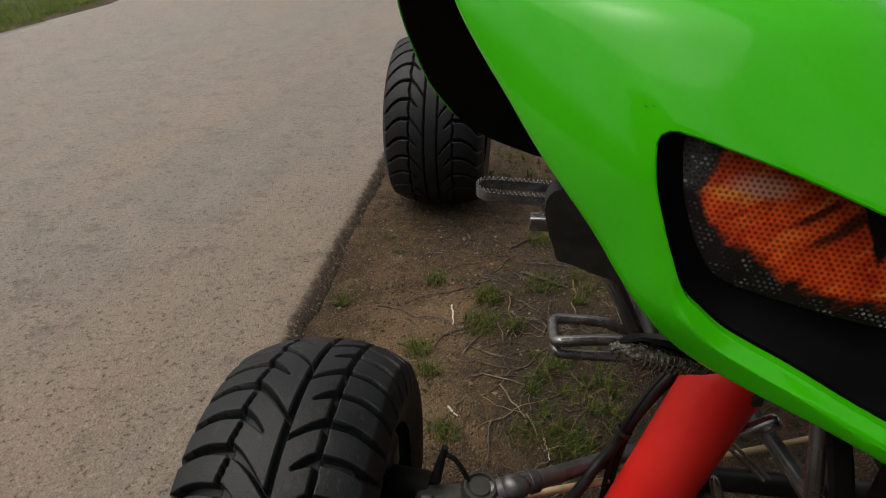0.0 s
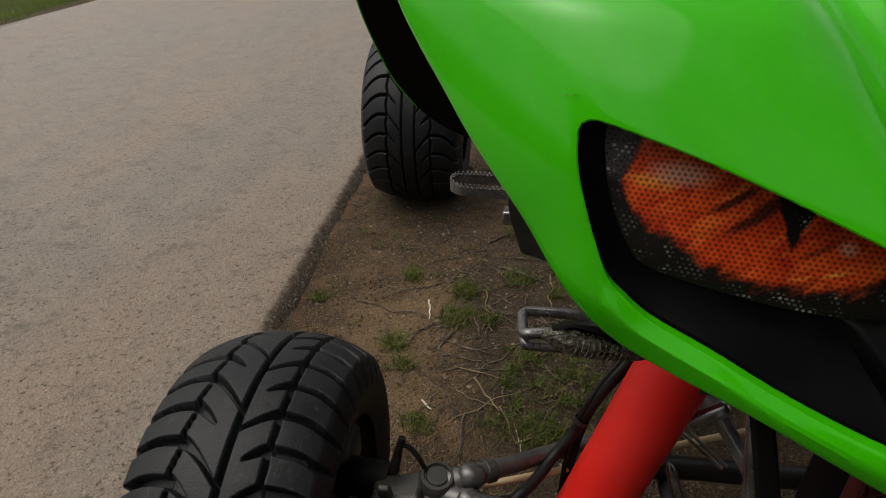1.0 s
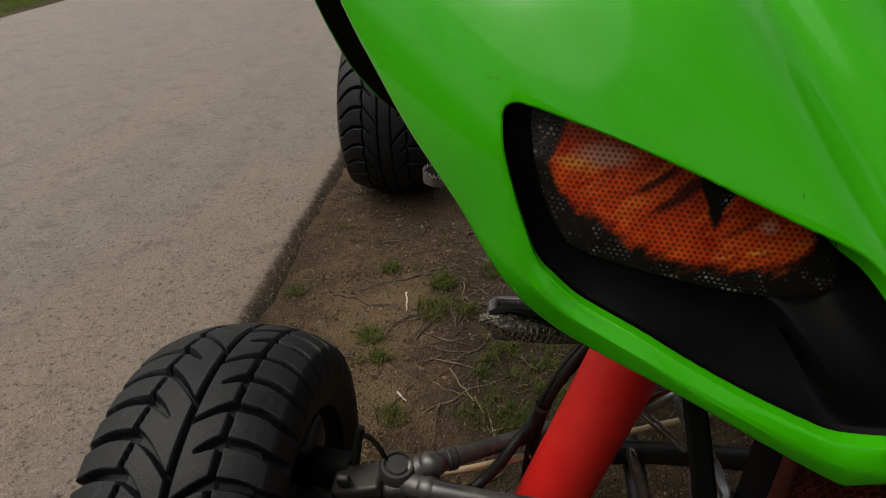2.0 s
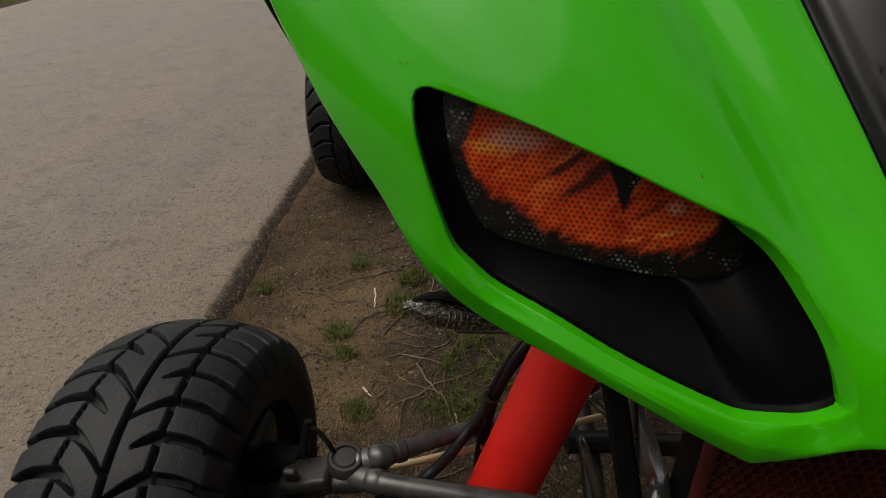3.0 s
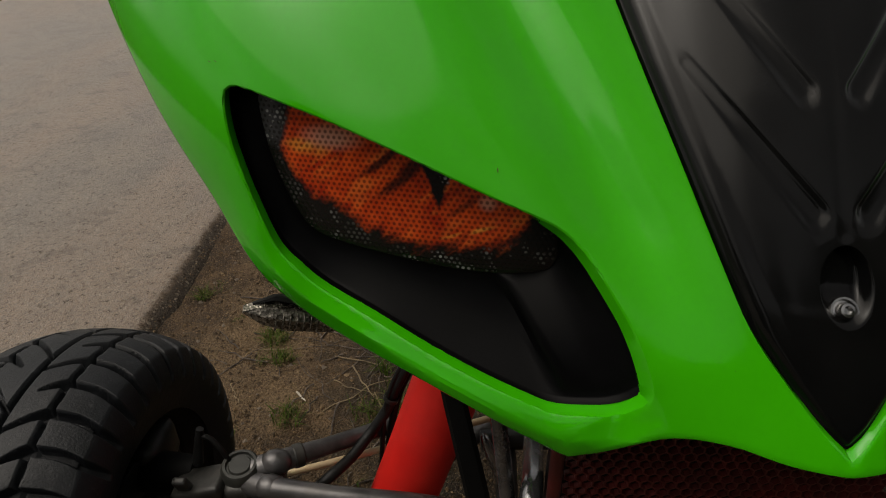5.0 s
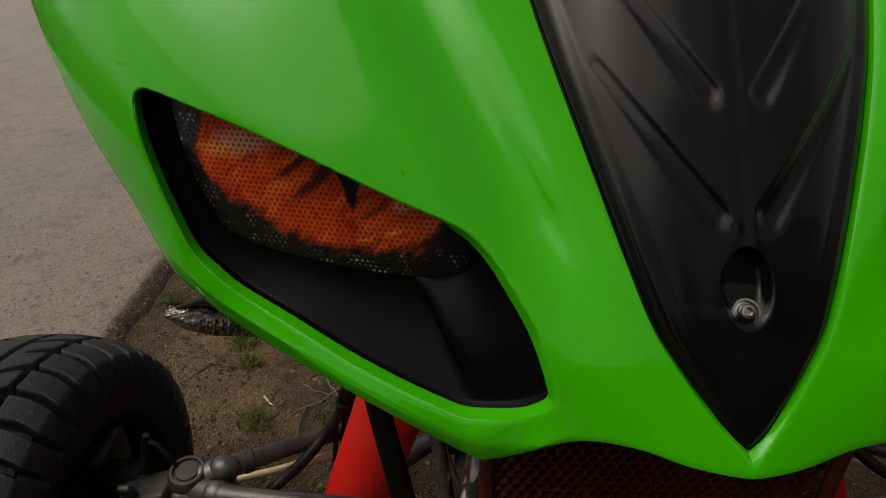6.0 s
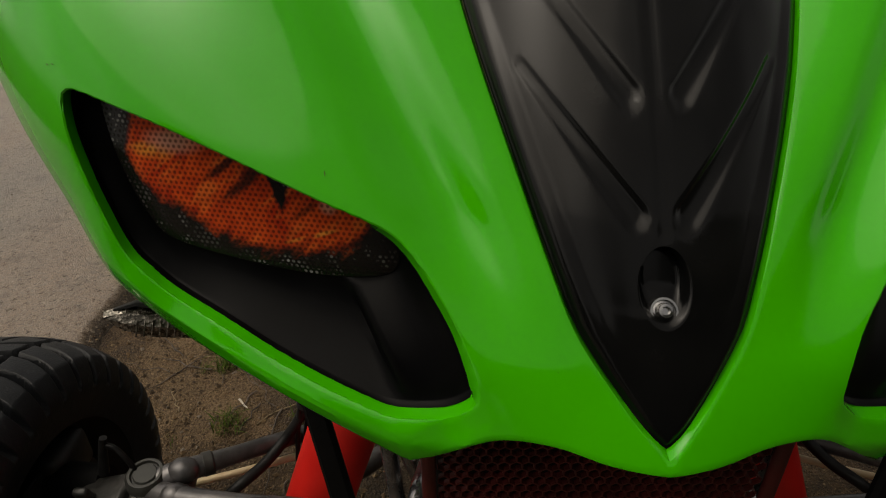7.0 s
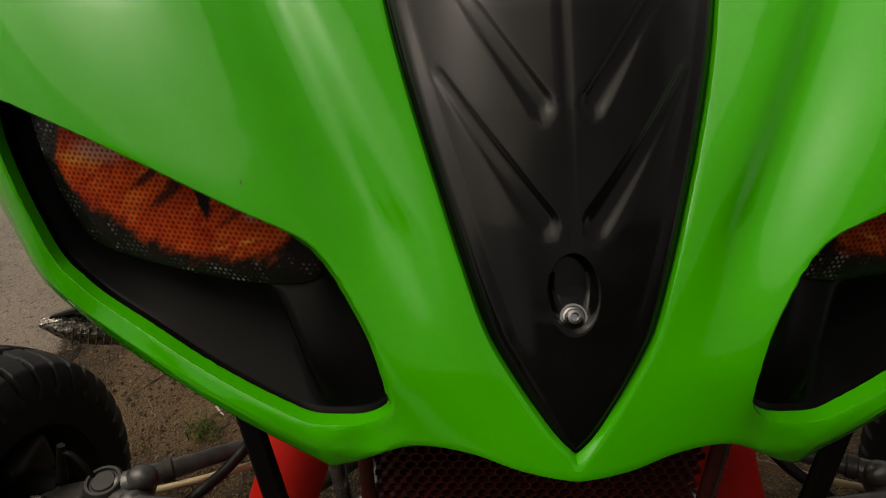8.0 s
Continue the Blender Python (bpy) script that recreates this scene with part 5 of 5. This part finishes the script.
for s in (-1, 1):
    bar("frame_tube", [(s * 0.13, 0.36, 0.17), (s * 0.125, 0.45, 0.17), (s * 0.12, 0.64, 0.17), (s * 0.14, 1.0, 0.17), (s * 0.14, 1.6, 0.20)], 0.013)
    bar("frame_tube", [(s * 0.080, 0.640, 0.265), (s * 0.093, 0.553, 0.305), (s * 0.105, 0.470, 0.343), (s * 0.1165, 0.383, 0.382), (s * 0.121, 0.352, 0.388), (s * 0.125, 0.338, 0.365), (s * 0.126, 0.336, 0.30)], 0.0085, SILVER, "bare grey steel diagonal frame tube")
    bar("frame_tube", [(s * 0.1515, 0.506, 0.281), (s * 0.149, 0.505, 0.274), (s * 0.142, 0.500, 0.255), (s * 0.132, 0.494, 0.228), (s * 0.12, 0.48, 0.18)], [0.002, 0.0052, 0.0062, 0.0062, 0.0062], SILVER, "short bare steel upright tube")
    bar("frame_tube", [(s * 0.152, 0.392, 0.500), (s * 0.147, 0.378, 0.450), (s * 0.141, 0.367, 0.402), (s * 0.136, 0.358, 0.36), (s * 0.130, 0.350, 0.31)], 0.0062, STEEL, "grey steel upright beside the radiator")
    bar("frame_tube", [(s * 0.137, 0.545, 0.302), (s * 0.110, 0.543, 0.277), (s * 0.078, 0.540, 0.247)], 0.0022, SILVER, "thin bright brace rod")
    bar("frame_tube", [(s * 0.140, 0.550, 0.292), (s * 0.112, 0.548, 0.267), (s * 0.080, 0.545, 0.238)], 0.0022, SILVER, "thin bright brace rod")
    bar("frame_tube", [(s * 0.15, 0.58, 0.188), (s * 0.10, 0.585, 0.188), (s * 0.0, 0.585, 0.188)], 0.014, DARK, "thick dark cross tube")
    bar("frame_tube", [(s * 0.245, 0.835, 0.36), (s * 0.226, 0.84, 0.31), (s * 0.200, 0.84, 0.26), (s * 0.172, 0.842, 0.205), (s * 0.15, 0.85, 0.17)], 0.0125, SILVER, "grey steel side frame tube")
    part("shock_bracket", block((s * 0.133, 0.492, 0.368), (0.042, 0.012, 0.016), 0.005, pose(0, 0, 0, 0, s * 38, 0)), SILVER, quad, "pale cast shock bracket")
    # looped guard bar
    bar("guard_bar", [(s * 0.15, 0.845, 0.190), (s * 0.195, 0.842, 0.209), (s * 0.225, 0.840, 0.221), (s * 0.283, 0.840, 0.223), (s * 0.297, 0.838, 0.223), (s * 0.302, 0.830, 0.223), (s * 0.3025, 0.805, 0.222), (s * 0.302, 0.785, 0.224), (s * 0.296, 0.777, 0.227), (s * 0.283, 0.775, 0.230), (s * 0.218, 0.776, 0.238), (s * 0.15, 0.78, 0.235)], 0.0085, STEEL, "bent grey steel foot guard loop")
    bar("guard_bar", [(s * 0.15, 0.778, 0.206), (s * 0.21, 0.775, 0.208), (s * 0.283, 0.775, 0.206), (s * 0.297, 0.778, 0.208), (s * 0.301, 0.790, 0.214)], 0.0080, STEEL, "bent grey steel foot guard bar")
    bar("cable", [(s * 0.255, 0.835, 0.36), (s * 0.236, 0.838, 0.317), (s * 0.202, 0.842, 0.235), (s * 0.19, 0.845, 0.20)], 0.0013, PALE, "thin pale cable beside the frame tube")
    # black side cover
    cover = [(s * 0.325, 0.74, 0.485), (s * 0.318, 0.74, 0.40), (s * 0.295, 0.74, 0.382), (s * 0.20, 0.73, 0.37), (s * 0.18, 0.73, 0.49)]
    cb = bmesh.new()
    ring = spline(cover, 9, True)
    fa = [cb.verts.new(p) for p in ring]
    fb = [cb.verts.new(p + Vector((0, 0.03, 0))) for p in ring]
    cb.faces.new(fa)
    cb.faces.new(fb[::-1])
    for i in range(len(ring)):
        cb.faces.new((fa[i - 1], fa[i], fb[i], fb[i - 1]))
    part("side_cover", cb, JOINT, quad, "dark grey plastic side cover")
    # serrated foot peg
    pg = bmesh.new()
    loop = [(s * 0.29, 1.115, 0.302), (s * 0.40, 1.113, 0.306), (s * 0.437, 1.118, 0.309), (s * 0.449, 1.138, 0.311), (s * 0.437, 1.158, 0.313), (s * 0.40, 1.163, 0.312), (s * 0.29, 1.165, 0.308)]
    line = spline(loop, 6)
    va = []
    for i, p in enumerate(line):
        d = (line[min(i + 1, len(line) - 1)] - line[max(i - 1, 0)]).normalized()
        sd = Vector((-d.y, d.x, 0)) * 0.0022
        va.append([pg.verts.new(p + sd), pg.verts.new(p - sd), pg.verts.new(p - sd - Vector((0, 0, 0.019))), pg.verts.new(p + sd - Vector((0, 0, 0.019)))])
    for a, b in zip(va, va[1:]):
        for j in range(4):
            pg.faces.new((a[j], a[(j + 1) % 4], b[(j + 1) % 4], b[j]))
    pg.faces.new(va[0]), pg.faces.new(va[-1])
    peg = part("foot_peg", pg, STEEL, quad, "serrated grey steel foot peg")
    for p in evenly(line, 0.0085, closed=False)[1:-1]:
        part("tooth", lathe([(0.0035, 0.0), (0.0030, 0.003), (0.0008, 0.0065), (0.0, 0.0065)], (0, 0, 1), p, 6), CHROME, peg)
    part("peg_bracket", block((s * 0.32, 1.09, 0.262), (0.05, 0.03, 0.028), 0.004), SILVER, peg, "cast peg bracket")
    part("peg_arm", tube([(s * 0.32, 1.12, 0.285), (s * 0.24, 1.14, 0.27), (s * 0.14, 1.15, 0.20)], 0.014, 12, 4), DARK, peg, "dark steel peg arm")

engine = part("engine", block((0, 0.98, 0.34), (0.26, 0.36, 0.30), 0.03), DARK, quad, "dark engine block between the frame tubes")
for i in range(7):
    part("fin", block((0, 0.98, 0.40 + i * 0.016), (0.285, 0.30, 0.005), 0.001), DARK, engine)
